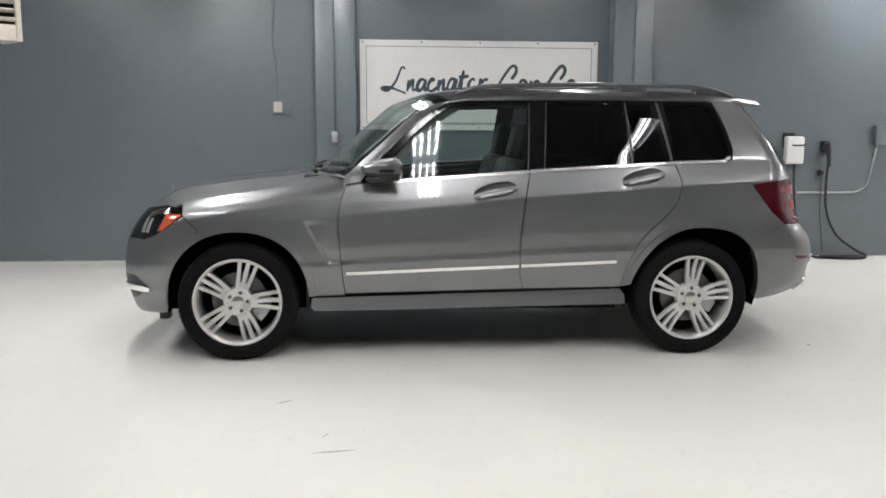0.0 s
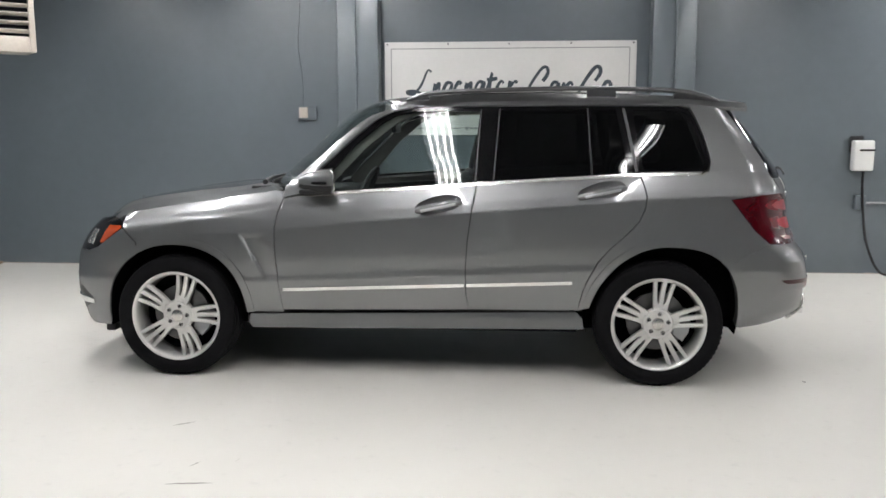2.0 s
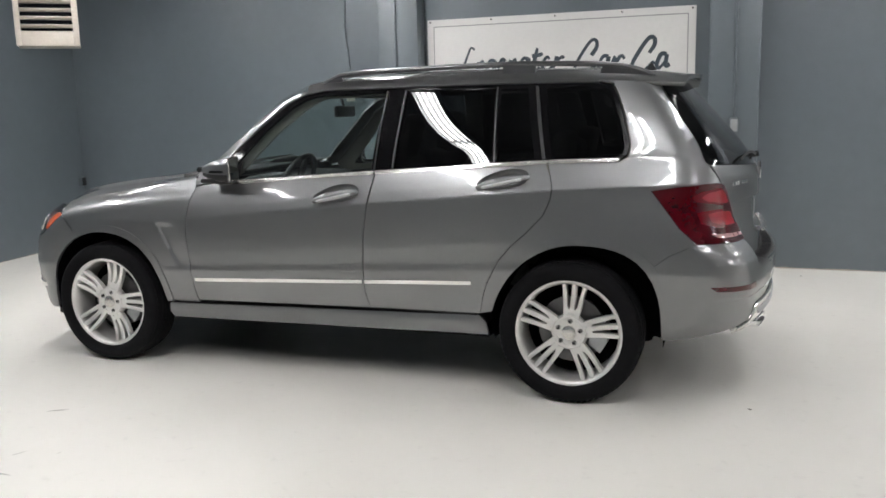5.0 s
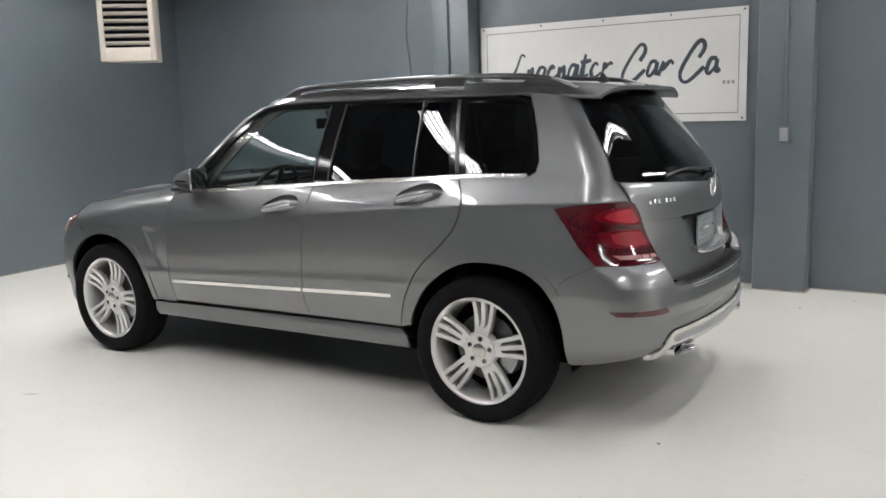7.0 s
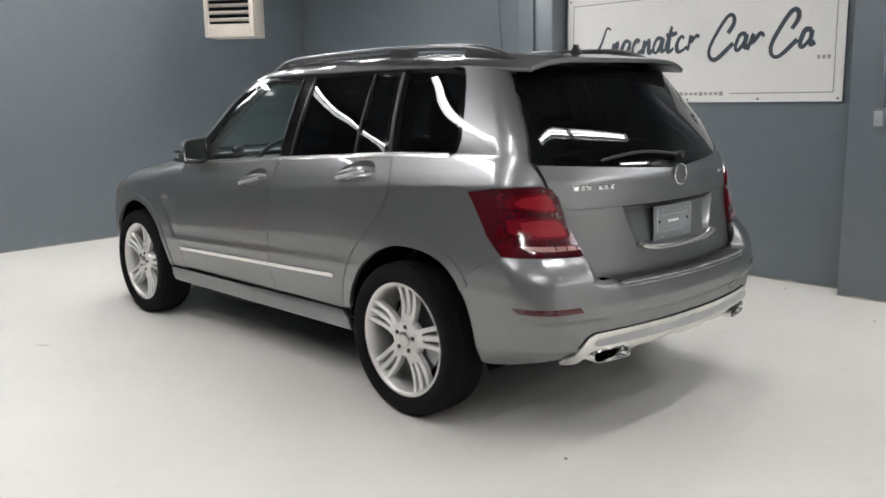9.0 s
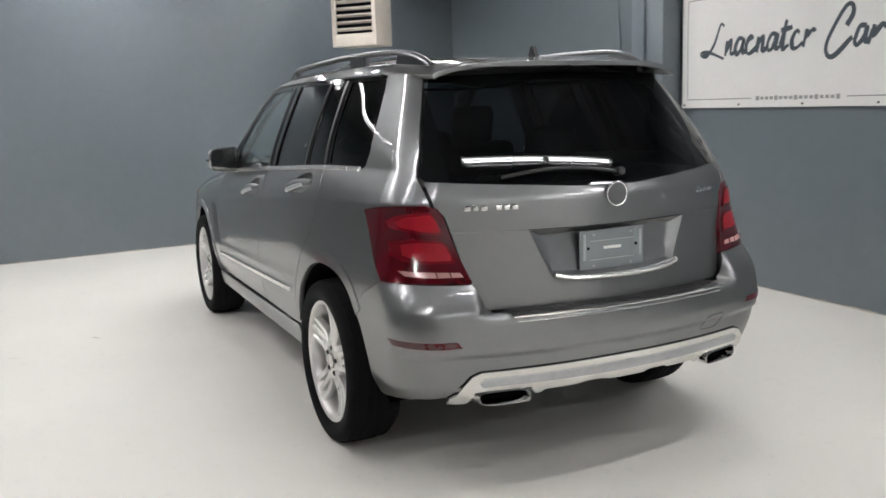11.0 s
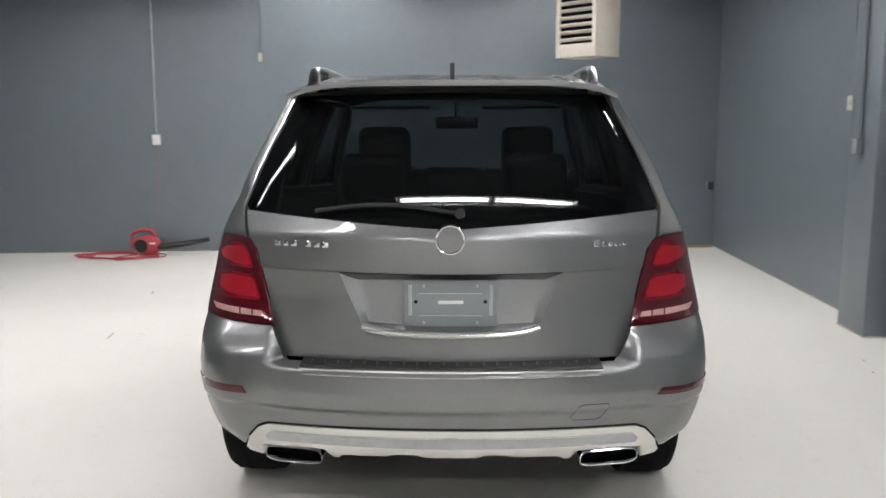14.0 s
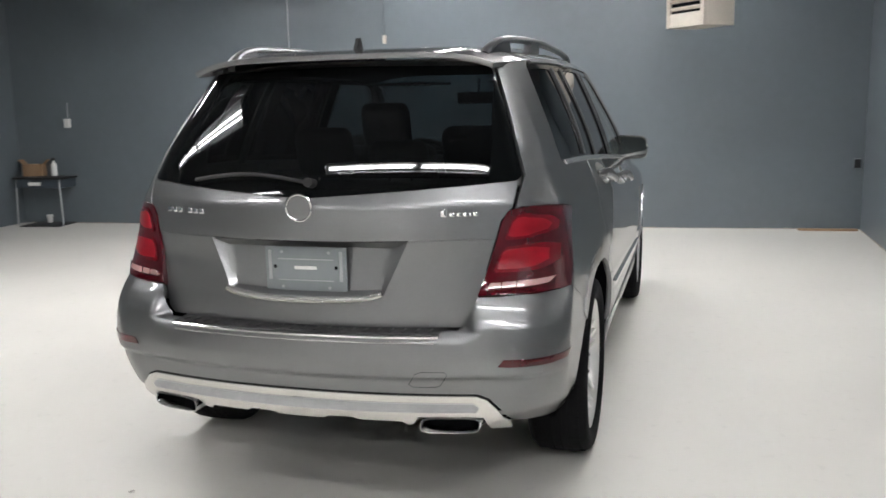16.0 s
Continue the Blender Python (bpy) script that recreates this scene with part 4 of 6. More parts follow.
# ---- roof, bonnet, windscreen ----
def sheet(name, X, Y, Z, material, parent, label="", thick=0.012):
    """A curved sheet over a grid of places, with thickness."""
    n, m = X.shape
    P = np.stack([X, Y, Z], -1)
    du = np.gradient(P, axis=0)
    dv = np.gradient(P, axis=1)
    N = np.cross(du, dv)
    N /= np.linalg.norm(N, axis=-1, keepdims=True) + 1e-12
    if N[..., 2].mean() < 0:
        N = -N
    vs = [tuple(p) for p in P.reshape(-1, 3)] + [tuple(p) for p in (P - N * thick).reshape(-1, 3)]
    ns = [tuple(p) for p in N.reshape(-1, 3)] + [tuple(-p) for p in N.reshape(-1, 3)]
    o = n * m
    fs = []
    up = np.cross(P[1, 0] - P[0, 0], P[0, 1] - P[0, 0]) @ N[0, 0] > 0
    for i in range(n - 1):
        for j in range(m - 1):
            a, b, c, d = i * m + j, (i + 1) * m + j, (i + 1) * m + j + 1, i * m + j + 1
            q = (a, b, c, d) if up else (d, c, b, a)
            fs.append(q)
            fs.append(tuple(o + k for k in reversed(q)))
    edge = [i * m for i in range(n)] + [(n - 1) * m + j for j in range(1, m)] + [i * m + m - 1 for i in range(n - 2, -1, -1)] + [j for j in range(m - 2, 0, -1)]
    if not thick:
        return mesh_ob(name, vs[:o], fs[::2], material, parent, label, ns[:o])
    C = P.reshape(-1, 3).mean(0)
    for k in range(len(edge)):
        a, b = edge[k], edge[(k + 1) % len(edge)]
        q = [np.array(vs[i]) for i in (a, b, o + b, o + a)]
        fn = np.cross(q[1] - q[0], q[3] - q[0])
        fn = fn / (np.linalg.norm(fn) + 1e-12)
        fn = fn if fn @ (q[0] - C) > 0 else -fn
        base = len(vs)
        vs += [tuple(p) for p in q]
        ns += [tuple((np.array(ns[i]) * 0.3 + fn) / np.linalg.norm(np.array(ns[i]) * 0.3 + fn)) for i in (a, b, o + b, o + a)]
        g = np.cross(q[1] - q[0], q[3] - q[0]) @ fn > 0
        fs.append((base, base + 1, base + 2, base + 3) if g else (base + 3, base + 2, base + 1, base))
    return mesh_ob(name, vs, fs, material, parent, label, ns)


def edge_w(x, z):
    return np.array([float(half_width(np.array(a), np.array(b))) for a, b in zip(x, z)])


xs = np.linspace(-0.10, 1.875, 64)
ze = np.where(xs < 1.68, rail_z(xs), rail_z(np.array(1.68)) - 0.06 * (xs - 1.68))
we = edge_w(np.minimum(xs, 1.70), np.minimum(ze, 1.60)) - 0.12 * np.maximum(xs - 1.71, 0)
v = np.linspace(-1, 1, 49)
v = np.sign(v) * (1 - (1 - abs(v)) ** 1.5)
zt = np.where(xs < 1.70, roof_s(xs), roof_s(np.array(1.70)) - 0.14 * (xs - 1.70)) + 0.020
X, Y = xs[:, None] + 0 * v, we[:, None] * v
Z = ze[:, None] + (zt - ze)[:, None] * (1 - abs(v) ** 6)
X = X - 0.16 * (1 - v ** 2)[None, :] * (1 - smoothstep(-0.1, 0.5, xs))[:, None] + 0.05 * (1 - v ** 2)[None, :] * smoothstep(1.3, 1.8, xs)[:, None]
roof = sheet("roof", X[:59], Y[:59], Z[:59], M_PAINT, car, "silver roof")
spoiler = sheet("spoiler", X[58:], Y[58:], Z[58:] + 0.0005, M_PAINT, gate, "silver roof spoiler", thick=0.019)
# sunroof glass let into the roof
sheet("sunroof", *[a[12:40, 10:39] for a in (X, Y, Z + 0.003)], M_GLOSSBLACK, roof, "dark glass sunroof", thick=0.004)
sheet("headliner", X[3:-8, 3:-3], 0.97 * Y[3:-8, 3:-3], Z[3:-8, 3:-3] - 0.045, M_BEIGE, car, "grey roof lining", thick=0.008)

ys = np.linspace(-1, 1, 41)

t = np.linspace(0, 1, 24)
ax, az = np.interp(t, [0, 0.72, 0.9, 1], [-0.745, -0.30, -0.18, -0.10]), np.interp(t, [0, 0.72, 0.9, 1], [1.083, 1.485, 1.528, 1.545])
aw = edge_w(ax, az) - 0.012
X = ax[:, None] - (0.20 - 0.06 * t)[:, None] * (1 - ys ** 2)[None, :]
Y = aw[:, None] * ys
Z = az[:, None] + (0.012 + 0.045 * t)[:, None] * (1 - ys ** 4)[None, :]
sheet("windscreen", X, Y, Z, M_GLASS, car, "clear windscreen", thick=0)

hx = np.linspace(-2.02, -0.74, 50)
hz = hood_z(hx)
hw = edge_w(hx, hz) + 0.002
X = hx[:, None] + 0 * v
Y = hw[:, None] * v
Z = hz[:, None] + np.interp(hx, [-2.02, -1.35, -0.74], [0.080, 0.060, 0.014])[:, None] * (1 - abs(v) ** 3.2)[None, :] + 0.012 * np.exp(-((abs(v) - 0.62) / 0.08) ** 2)[None, :]
Z = Z - 0.10 * (np.clip((-1.78 - hx) / 0.24, 0, 1) ** 2.2)[:, None] * (1 - 0.5 * v ** 2)[None, :]
X = X - 0.28 * (1 - v ** 2)[None, :] * smoothstep(-1.2, -0.74, hx)[:, None] * 0.9 + 0.16 * (v ** 2)[None, :] * (1 - smoothstep(-2.02, -1.6, hx))[:, None]
bonnet = sheet("bonnet", X, Y, Z, M_PAINT, car, "silver bonnet")
bm = bmesh.new()
tube(bm, [(-1.93, 0.016 * math.cos(a), 0.958 + 0.021 * math.sin(a)) for k, a in enumerate(np.linspace(0, 2 * math.pi, 20)[:-1])], 0.0025, 6, closed=True)
cyl(bm, (-1.93, 0, 0.90), (-1.93, 0, 0.942), 0.004, 8)
part("bonnet_ornament", bm, M_CHROME, bonnet, "small chrome ring ornament")
bm = bmesh.new()
box(bm, -1.0, -0.76, -0.58, 0.58, 1.055, 1.09, bevel=0.01)
for sy in (-1, 1):
    tube(bm, [(-0.935, 0.30 * sy, 1.088), (-0.90, 0.34 * sy, 1.102), (-0.86, 0.37 * sy, 1.106), (-0.80, 0.42 * sy, 1.108), (-0.76, 0.47 * sy, 1.102)], [0.008, 0.022, 0.027, 0.026, 0.014], 12)
part("scuttle", bm, M_BLACK, car, "black plastic scuttle panel")
for y0, y1 in ((-0.52, 0.05), (0.02, 0.60)):
    bm = bmesh.new()
    tube(bm, [(-0.93, y0, 1.108), (-0.97, (y0 + y1) / 2, 1.118), (-0.93, y1, 1.125)], [0.016, 0.011, 0.008], 8)
    part("wiper", bm, M_BLACK, car, "black windscreen wiper")

# ---- roof rails and aerial ----
for sy in (-1, 1):
    R = smooth_path([(-0.09, 0.548 * sy, 1.562), (-0.01, 0.550 * sy, 1.602), (0.10, 0.552 * sy, 1.632), (0.42, 0.556 * sy, 1.645), (0.95, 0.556 * sy, 1.654), (1.38, 0.540 * sy, 1.645), (1.54, 0.525 * sy, 1.632), (1.62, 0.516 * sy, 1.616), (1.68, 0.509 * sy, 1.596), (1.73, 0.504 * sy, 1.572)], 8)
    bm = bmesh.new()
    tube(bm, R, 0.019, 10, flat=0.75)
    r = part("roof_rail", bm, M_RAIL, car, "dark grey metal roof rail")
    rx, rz, ry = [p.x for p in R], [p.z for p in R], [abs(p.y) for p in R]
    under = lambda x: float(rail_z(np.array(max(x, -0.08))))
    # front foot, broad middle foot, and the solid blade that ends the rail
    for x0, x1, slant in ((-0.08, 0.065, 0.03), (0.98, 1.145, 0.006), (1.485, 1.725, 0.03)):
        lo, up = np.linspace(x1, x0 - (slant if x0 > 1.2 else 0), 9), np.linspace(x0, x1, 9)
        if x0 < 0:
            lo = np.linspace(x1 + slant, x0, 9)
        bm = bmesh.new()
        prism(bm, [(x, under(x) + 0.002) for x in lo] + [(x, max(under(x) + 0.004, float(np.interp(x, rx, rz)) - 0.002)) for x in up], lambda u, v, w: (u, sy * float(np.interp(u, rx, ry)) + w - 0.0145, v), 0.029)
        part("foot", bm, M_RAIL, r, "dark solid rail foot")
bm = bmesh.new()
prism(bm, [(0, 0), (0.10, 0), (0.085, 0.018), (0.062, 0.055), (0.050, 0.056), (0.030, 0.020)], lambda u, v, w: (1.60 + u, w - 0.008, 1.600 + v), 0.016)
part("aerial", bm, M_BLACK, car, "black roof aerial fin")


# ---- wheels ----
def wheel():
    t = new("wheel")
    t.parent = car
    R = 0.352
    bm = bmesh.new()
    prof = [(0.262, -0.098), (0.275, -0.110), (0.300, -0.117), (0.322, -0.116), (0.338, -0.108), (0.346, -0.092), (R, -0.070), (R, 0.070), (0.346, 0.092), (0.330, 0.112), (0.28, 0.115), (0.262, 0.098), (0.25, 0.09), (0.25, -0.09)]
    revolve(bm, prof, 64)
    part("tyre", bm, M_TYRE, t, "black rubber tyre", sharp=60)
    bm = bmesh.new()
    for k in range(72):
        a = 2 * math.pi * k / 72
        for s, y0, y1 in ((0, -0.086, -0.055), (0.5, 0.055, 0.086)):
            b = a + s * 2 * math.pi / 72
            m = Matrix.Rotation(-b, 4, "Y")
            box(bm, R - 0.012, R - 0.0005, y0, y1, -0.009, 0.009, m=m)
    for y in (-0.035, 0, 0.035):
        revolve(bm, [(R - 0.004, y - 0.013), (R + 0.003, y - 0.011), (R + 0.003, y + 0.011), (R - 0.004, y + 0.013)], 64)
    part("tread", bm, M_TYRE, t, "moulded tread blocks")
    bm = bmesh.new()
    revolve(bm, [(0.246, -0.090), (0.252, -0.098), (0.262, -0.100), (0.265, -0.095), (0.262, -0.085), (0.250, -0.05), (0.245, 0.09), (0.238, 0.09), (0.236, -0.05), (0.240, -0.080)], 64)
    rim = part("rim", bm, M_RIM, t, "silver alloy rim", sharp=50)
    for g in range(5):
        ga = math.pi / 2 + g * 2 * math.pi / 5
        for k in (-1, 0, 1):
            bm = bmesh.new()
            rings = []
            for r in (0.055, 0.085, 0.12, 0.16, 0.20, 0.232, 0.249):
                f = (r - 0.055) / 0.194
                c = k * (0.0235 + 0.0285 * f)
                hwid = 0.0120 - 0.0010 * f + (0.0015 if k == 0 else 0)
                y = -0.080 + 0.018 * math.sin(math.pi * min(1, f)) - 0.010 * f
                ring = []
                for dx, dy in ((-1, 0.030), (-1, 0.004), (-0.75, 0), (0.75, 0), (1, 0.004), (1, 0.030)):
                    q = c + dx * hwid
                    ca, sa = math.cos(ga), math.sin(ga)
                    ring.append(bm.verts.new((r * ca - q * sa, y + dy, r * sa + q * ca)))
                rings.append(ring)
            for A, B in zip(rings, rings[1:]):
                for i in range(6):
                    bm.faces.new((A[i], A[(i + 1) % 6], B[(i + 1) % 6], B[i]))
            bm.faces.new(rings[0])
            bm.faces.new(rings[-1][::-1])
            part("spoke", bm, M_RIM, rim)
    for g in range(5):
        ga = math.pi / 2 + g * 2 * math.pi / 5
        bm = bmesh.new()
        prism(bm, [(0.05, -0.036), (0.09, -0.038), (0.128, -0.024), (0.112, -0.014), (0.128, 0.0), (0.112, 0.014), (0.128, 0.024), (0.09, 0.038), (0.05, 0.036)],
              lambda u, v, w: (u * math.cos(ga) - v * math.sin(ga), -0.0705 + w, u * math.sin(ga) + v * math.cos(ga)), 0.022)
        part("spoke_web", bm, M_RIM, rim)
    bm = bmesh.new()
    revolve(bm, [(0.0005, -0.076), (0.058, -0.076), (0.078, -0.078), (0.086, -0.072), (0.092, -0.055), (0.088, -0.03), (0.0005, -0.03)], 40, close=False)
    part("hub", bm, M_RIM, rim)
    bm = bmesh.new()
    revolve(bm, [(0.0005, -0.086), (0.028, -0.086), (0.034, -0.083), (0.036, -0.074)], 32, close=False)
    part("centre_cap", bm, M_SATIN, rim, "satin silver centre cap")
    for g in range(5):
        a = math.pi / 2 + g * 2 * math.pi / 5
        bm = bmesh.new()
        c, s = 0.057 * math.cos(a), 0.057 * math.sin(a)
        revolve(bm, [(0.0115, -0.0765), (0.0115, -0.080), (0.009, -0.081), (0.008, -0.0775)], 16, close=False)
        bmesh.ops.translate(bm, verts=bm.verts[:], vec=(c, 0, s))
        cyl(bm, (c, -0.070, s), (c, -0.084, s), 0.0065, 6)
        part("bolt", bm, M_FOOT, rim, "steel wheel bolt")
    bm = bmesh.new()
    revolve(bm, [(0.06, 0.00), (0.165, 0.00), (0.165, 0.028), (0.06, 0.028)], 48)
    part("brake_disc", bm, M_RIMDARK, t, "bare steel brake disc")
    bm = bmesh.new()
    vs = [(0.11, 30), (0.18, 30), (0.185, 10), (0.185, -10), (0.18, -30), (0.11, -30)]
    prism(bm, [(r * math.cos(radians(a)), r * math.sin(radians(a))) for r, a in vs], lambda u, v, w: (u, -0.028 + w, v), 0.08)
    part("caliper", bm, M_STEEL, t, "grey brake caliper")
    bm = bmesh.new()
    revolve(bm, [(0.001, 0.06), (0.235, 0.06), (0.235, 0.085), (0.001, 0.085)], 32, close=False)
    part("backplate", bm, M_GAP, t)
    return t


w0 = wheel()
w0.matrix_basis = pose(-1.3775, -0.785, 0.352, 0, 16, 0)
copy_thing(w0, pose(1.3775, -0.785, 0.352, 0, 7, 0))
copy_thing(w0, pose(-1.3775, 0.755, 0.352, 0, 0, 180))
copy_thing(w0, pose(1.3775, 0.755, 0.352, 0, 0, 180))

# ---- wheel housings and underside ----
for k, (cx, cz, *_) in ARCH.items():
    for sy in (-1, 1):
        bm = bmesh.new()
        rings = []
        for yy in (0.895, 0.60, 0.58):
            pts = [arch_at(k, a, 1.01 if yy > 0.59 else 0.05) for a in np.linspace(-10, 190, 30)]
            rings.append([bm.verts.new((px, sy * (yy if yy != 0.895 else float(half_width(np.array(px), np.array(max(0.25, pz)))) - 0.006), pz)) for px, pz in pts])
        for A, B in zip(rings, rings[1:]):
            for i in range(29):
                bm.faces.new((A[i], A[i + 1], B[i + 1], B[i]))
        part("wheel_housing", bm, M_GAP, car, "black wheel housing liner")
bm = bmesh.new()
box(bm, -0.93, 0.95, -0.745, 0.745, 0.265, 0.32, bevel=0.02)
box(bm, -1.85, 1.75, -0.57, 0.57, 0.245, 0.36, bevel=0.03)
box(bm, 1.70, 2.14, -0.60, 0.60, 0.345, 0.46, bevel=0.03)
part("underside", bm, M_GAP, car, "black underbody")
bm = bmesh.new()
cyl(bm, (1.70, -0.30, 0.30), (1.70, 0.30, 0.30), 0.085, 20)
part("silencer", bm, M_RIMDARK, car, "grey exhaust silencer")
for sy in (-1, 1):
    part("mud_guard", boxed(-1.865, -1.805, sy * 0.72 - 0.04, sy * 0.72 + 0.04, 0.228, 0.275, bevel=0.008), M_BLACK, car, "black lower guard")

# ---- mirrors and handles ----
def lean(u):
    """The mirror's upper edge falls towards its outer end."""
    return 1 - 0.20 * math.cos(u) if math.sin(u) > 0 else 1.0


doors = [o for o in car.children if o.name.split(".")[0] == "door"]
for sy, door, my, mz in ((-1, doors[0], 0.900, 1.142), (1, doors[2], 0.874, 1.124)):
    bm = bmesh.new()
    nz, nu = 9, 28
    rings = []
    for i in range(nz):
        f = i / (nz - 1)
        x = -0.63 + 0.185 * f
        g = math.sin(math.pi * (0.08 + 0.42 * f)) ** 0.7
        a, b = 0.086 * g, 0.064 * g
        cy, cz = my - 0.01 * (1 - f), mz - 0.008 * (1 - f)
        rings.append([bm.verts.new((x + 0.03 * (math.cos(u) * a / 0.086), sy * (cy + a * np.sign(math.cos(u)) * abs(math.cos(u)) ** 0.42), cz + b * lean(u) * np.sign(math.sin(u)) * abs(math.sin(u)) ** 0.42)) for u in np.linspace(0, 2 * math.pi, nu + 1)[:-1]])
    for A, B in zip(rings, rings[1:]):
        for i in range(nu):
            bm.faces.new((A[i], A[(i + 1) % nu], B[(i + 1) % nu], B[i]))
    bm.faces.new(rings[0])
    shell = part("mirror", bm, M_PAINT, door, "silver door mirror")
    bm = bmesh.new()
    rings = []
    for f in np.linspace(0, 0.97, 8):
        g = math.sin(math.pi * (0.08 + 0.42 * f)) ** 0.7
        rings.append([bm.verts.new((-0.628 + 0.183 * f + 0.03 * math.cos(u) * g, sy * (my - 0.01 * (1 - f) + 0.089 * g * np.sign(math.cos(u)) * abs(math.cos(u)) ** 0.42),
                                    mz - 0.008 * (1 - f) + (0.067 * np.sign(math.sin(u)) * abs(math.sin(u)) ** 0.42 if math.sin(u) < 0 else -0.022) * g)) for u in np.linspace(0, 2 * math.pi, nu + 1)[:-1]])
    for A, B in zip(rings, rings[1:]):
        for i in range(nu):
            if math.sin(2 * math.pi * (i + 0.5) / nu) < -0.1:
                bm.faces.new((A[i], A[(i + 1) % nu], B[(i + 1) % nu], B[i]))
    part("mirror_underside", bm, M_BLACK, door, "black mirror underside")
    bm = bmesh.new()
    A = [bm.verts.new(v) for v in [(-0.432 + 0.028 * math.cos(u), sy * (my + 0.079 * np.sign(math.cos(u)) * abs(math.cos(u)) ** 0.36), mz + 0.057 * lean(u) * np.sign(math.sin(u)) * abs(math.sin(u)) ** 0.36) for u in np.linspace(0, 2 * math.pi, nu + 1)[:-1]]]
    bm.faces.new(A)
    part("mirror_glass", bm, M_CHROME, door, "mirror glass")
    bm = bmesh.new()
    tube(bm, [(-0.438 + 0.029 * math.cos(u), sy * (my + 0.084 * np.sign(math.cos(u)) * abs(math.cos(u)) ** 0.36), mz + 0.062 * lean(u) * np.sign(math.sin(u)) * abs(math.sin(u)) ** 0.36) for u in np.linspace(0, 2 * math.pi, 41)[:-1]], 0.005, 6, closed=True)
    part("mirror_rim", bm, M_SATIN, door, "silver mirror rim")
    bm = bmesh.new()
    box(bm, -0.615, -0.455, min(sy * 0.85, sy * (my + 0.06)), max(sy * 0.85, sy * (my + 0.06)), mz - 0.072, mz - 0.044, bevel=0.012)
    box(bm, -0.60, -0.47, min(sy * 0.80, sy * (my + 0.03)), max(sy * 0.80, sy * (my + 0.03)), mz - 0.076, mz - 0.052, bevel=0.008)
    part("mirror_foot", bm, M_BLACK, door, "black mirror foot")
    part("repeater", boxed(-0.535, -0.45, min(sy * (my + 0.062), sy * (my + 0.088)), max(sy * (my + 0.062), sy * (my + 0.088)), mz - 0.014, mz - 0.002, bevel=0.003), M_GLOSSBLACK, door, "thin dark turn repeater")
    side = "L" if sy < 0 else "R"
    panel("mirror_sail", [(-0.60, 1.068), (-0.46, 1.088), (-0.44, 1.18), (-0.52, 1.120)], M_BLACK, door, "black mirror triangle", off=0.002, thick=0.01, h=0.02, side=side)
    for k, dr in enumerate((door, doors[1] if sy < 0 else doors[3])):
        hx, hz_ = HANDLES[k]
        tilt = radians(9)
        bm = bmesh.new()
        rings = []
        for g, dep in ((1.02, 0.001), (0.985, 0.004), (0.93, 0.014), (0.80, 0.024), (0.55, 0.031), (0.28, 0.033)):
            rings.append([bm.verts.new(on_side(a, b, -dep, side)[0]) for a, b in cup(k, g)])
        for A, B in zip(rings, rings[1:]):
            for i in range(len(A)):
                bm.faces.new((A[i], A[(i + 1) % len(A)], B[(i + 1) % len(A)], B[i]))
        bm.faces.new(rings[-1])
        part("handle_recess", bm, M_PAINT, dr, "recessed handle cup", sharp=60)
        bm = bmesh.new()
        pts, rad = [], []
        for i in range(17):
            f = -1 + 2 * i / 16
            p, n = on_side(hx + 0.128 * f * math.cos(tilt) + 0.002, hz_ - 0.013 + 0.128 * f * math.sin(tilt) + 0.006 * f, 0.002 + 0.026 * (1 - f ** 4), side)
            pts.append(p)
            rad.append(0.010 + 0.010 * (1 - abs(f) ** 3))
        tube(bm, pts, rad, 10, flat=1.1)
        hd = part("handle", bm, M_PAINT, dr, "silver door handle")
        bm = bmesh.new()
        tube(bm, [p + Vector((0, -0.010 if side == "L" else 0.010, -0.007)) for p in pts[2:-2]], [r * 0.6 for r in rad[2:-2]], 8)
        part("handle_strip", bm, M_STEEL, dr, "chrome handle strip")
        bm = bmesh.new()
        p, n = on_side(hx + 0.098, hz_ + 0.012, 0.012, side)
        cyl(bm, p - 0.03 * n, p + 0.006 * n, 0.013, 14)
        part("lock", bm, M_CHROME, dr, "round chrome lock")

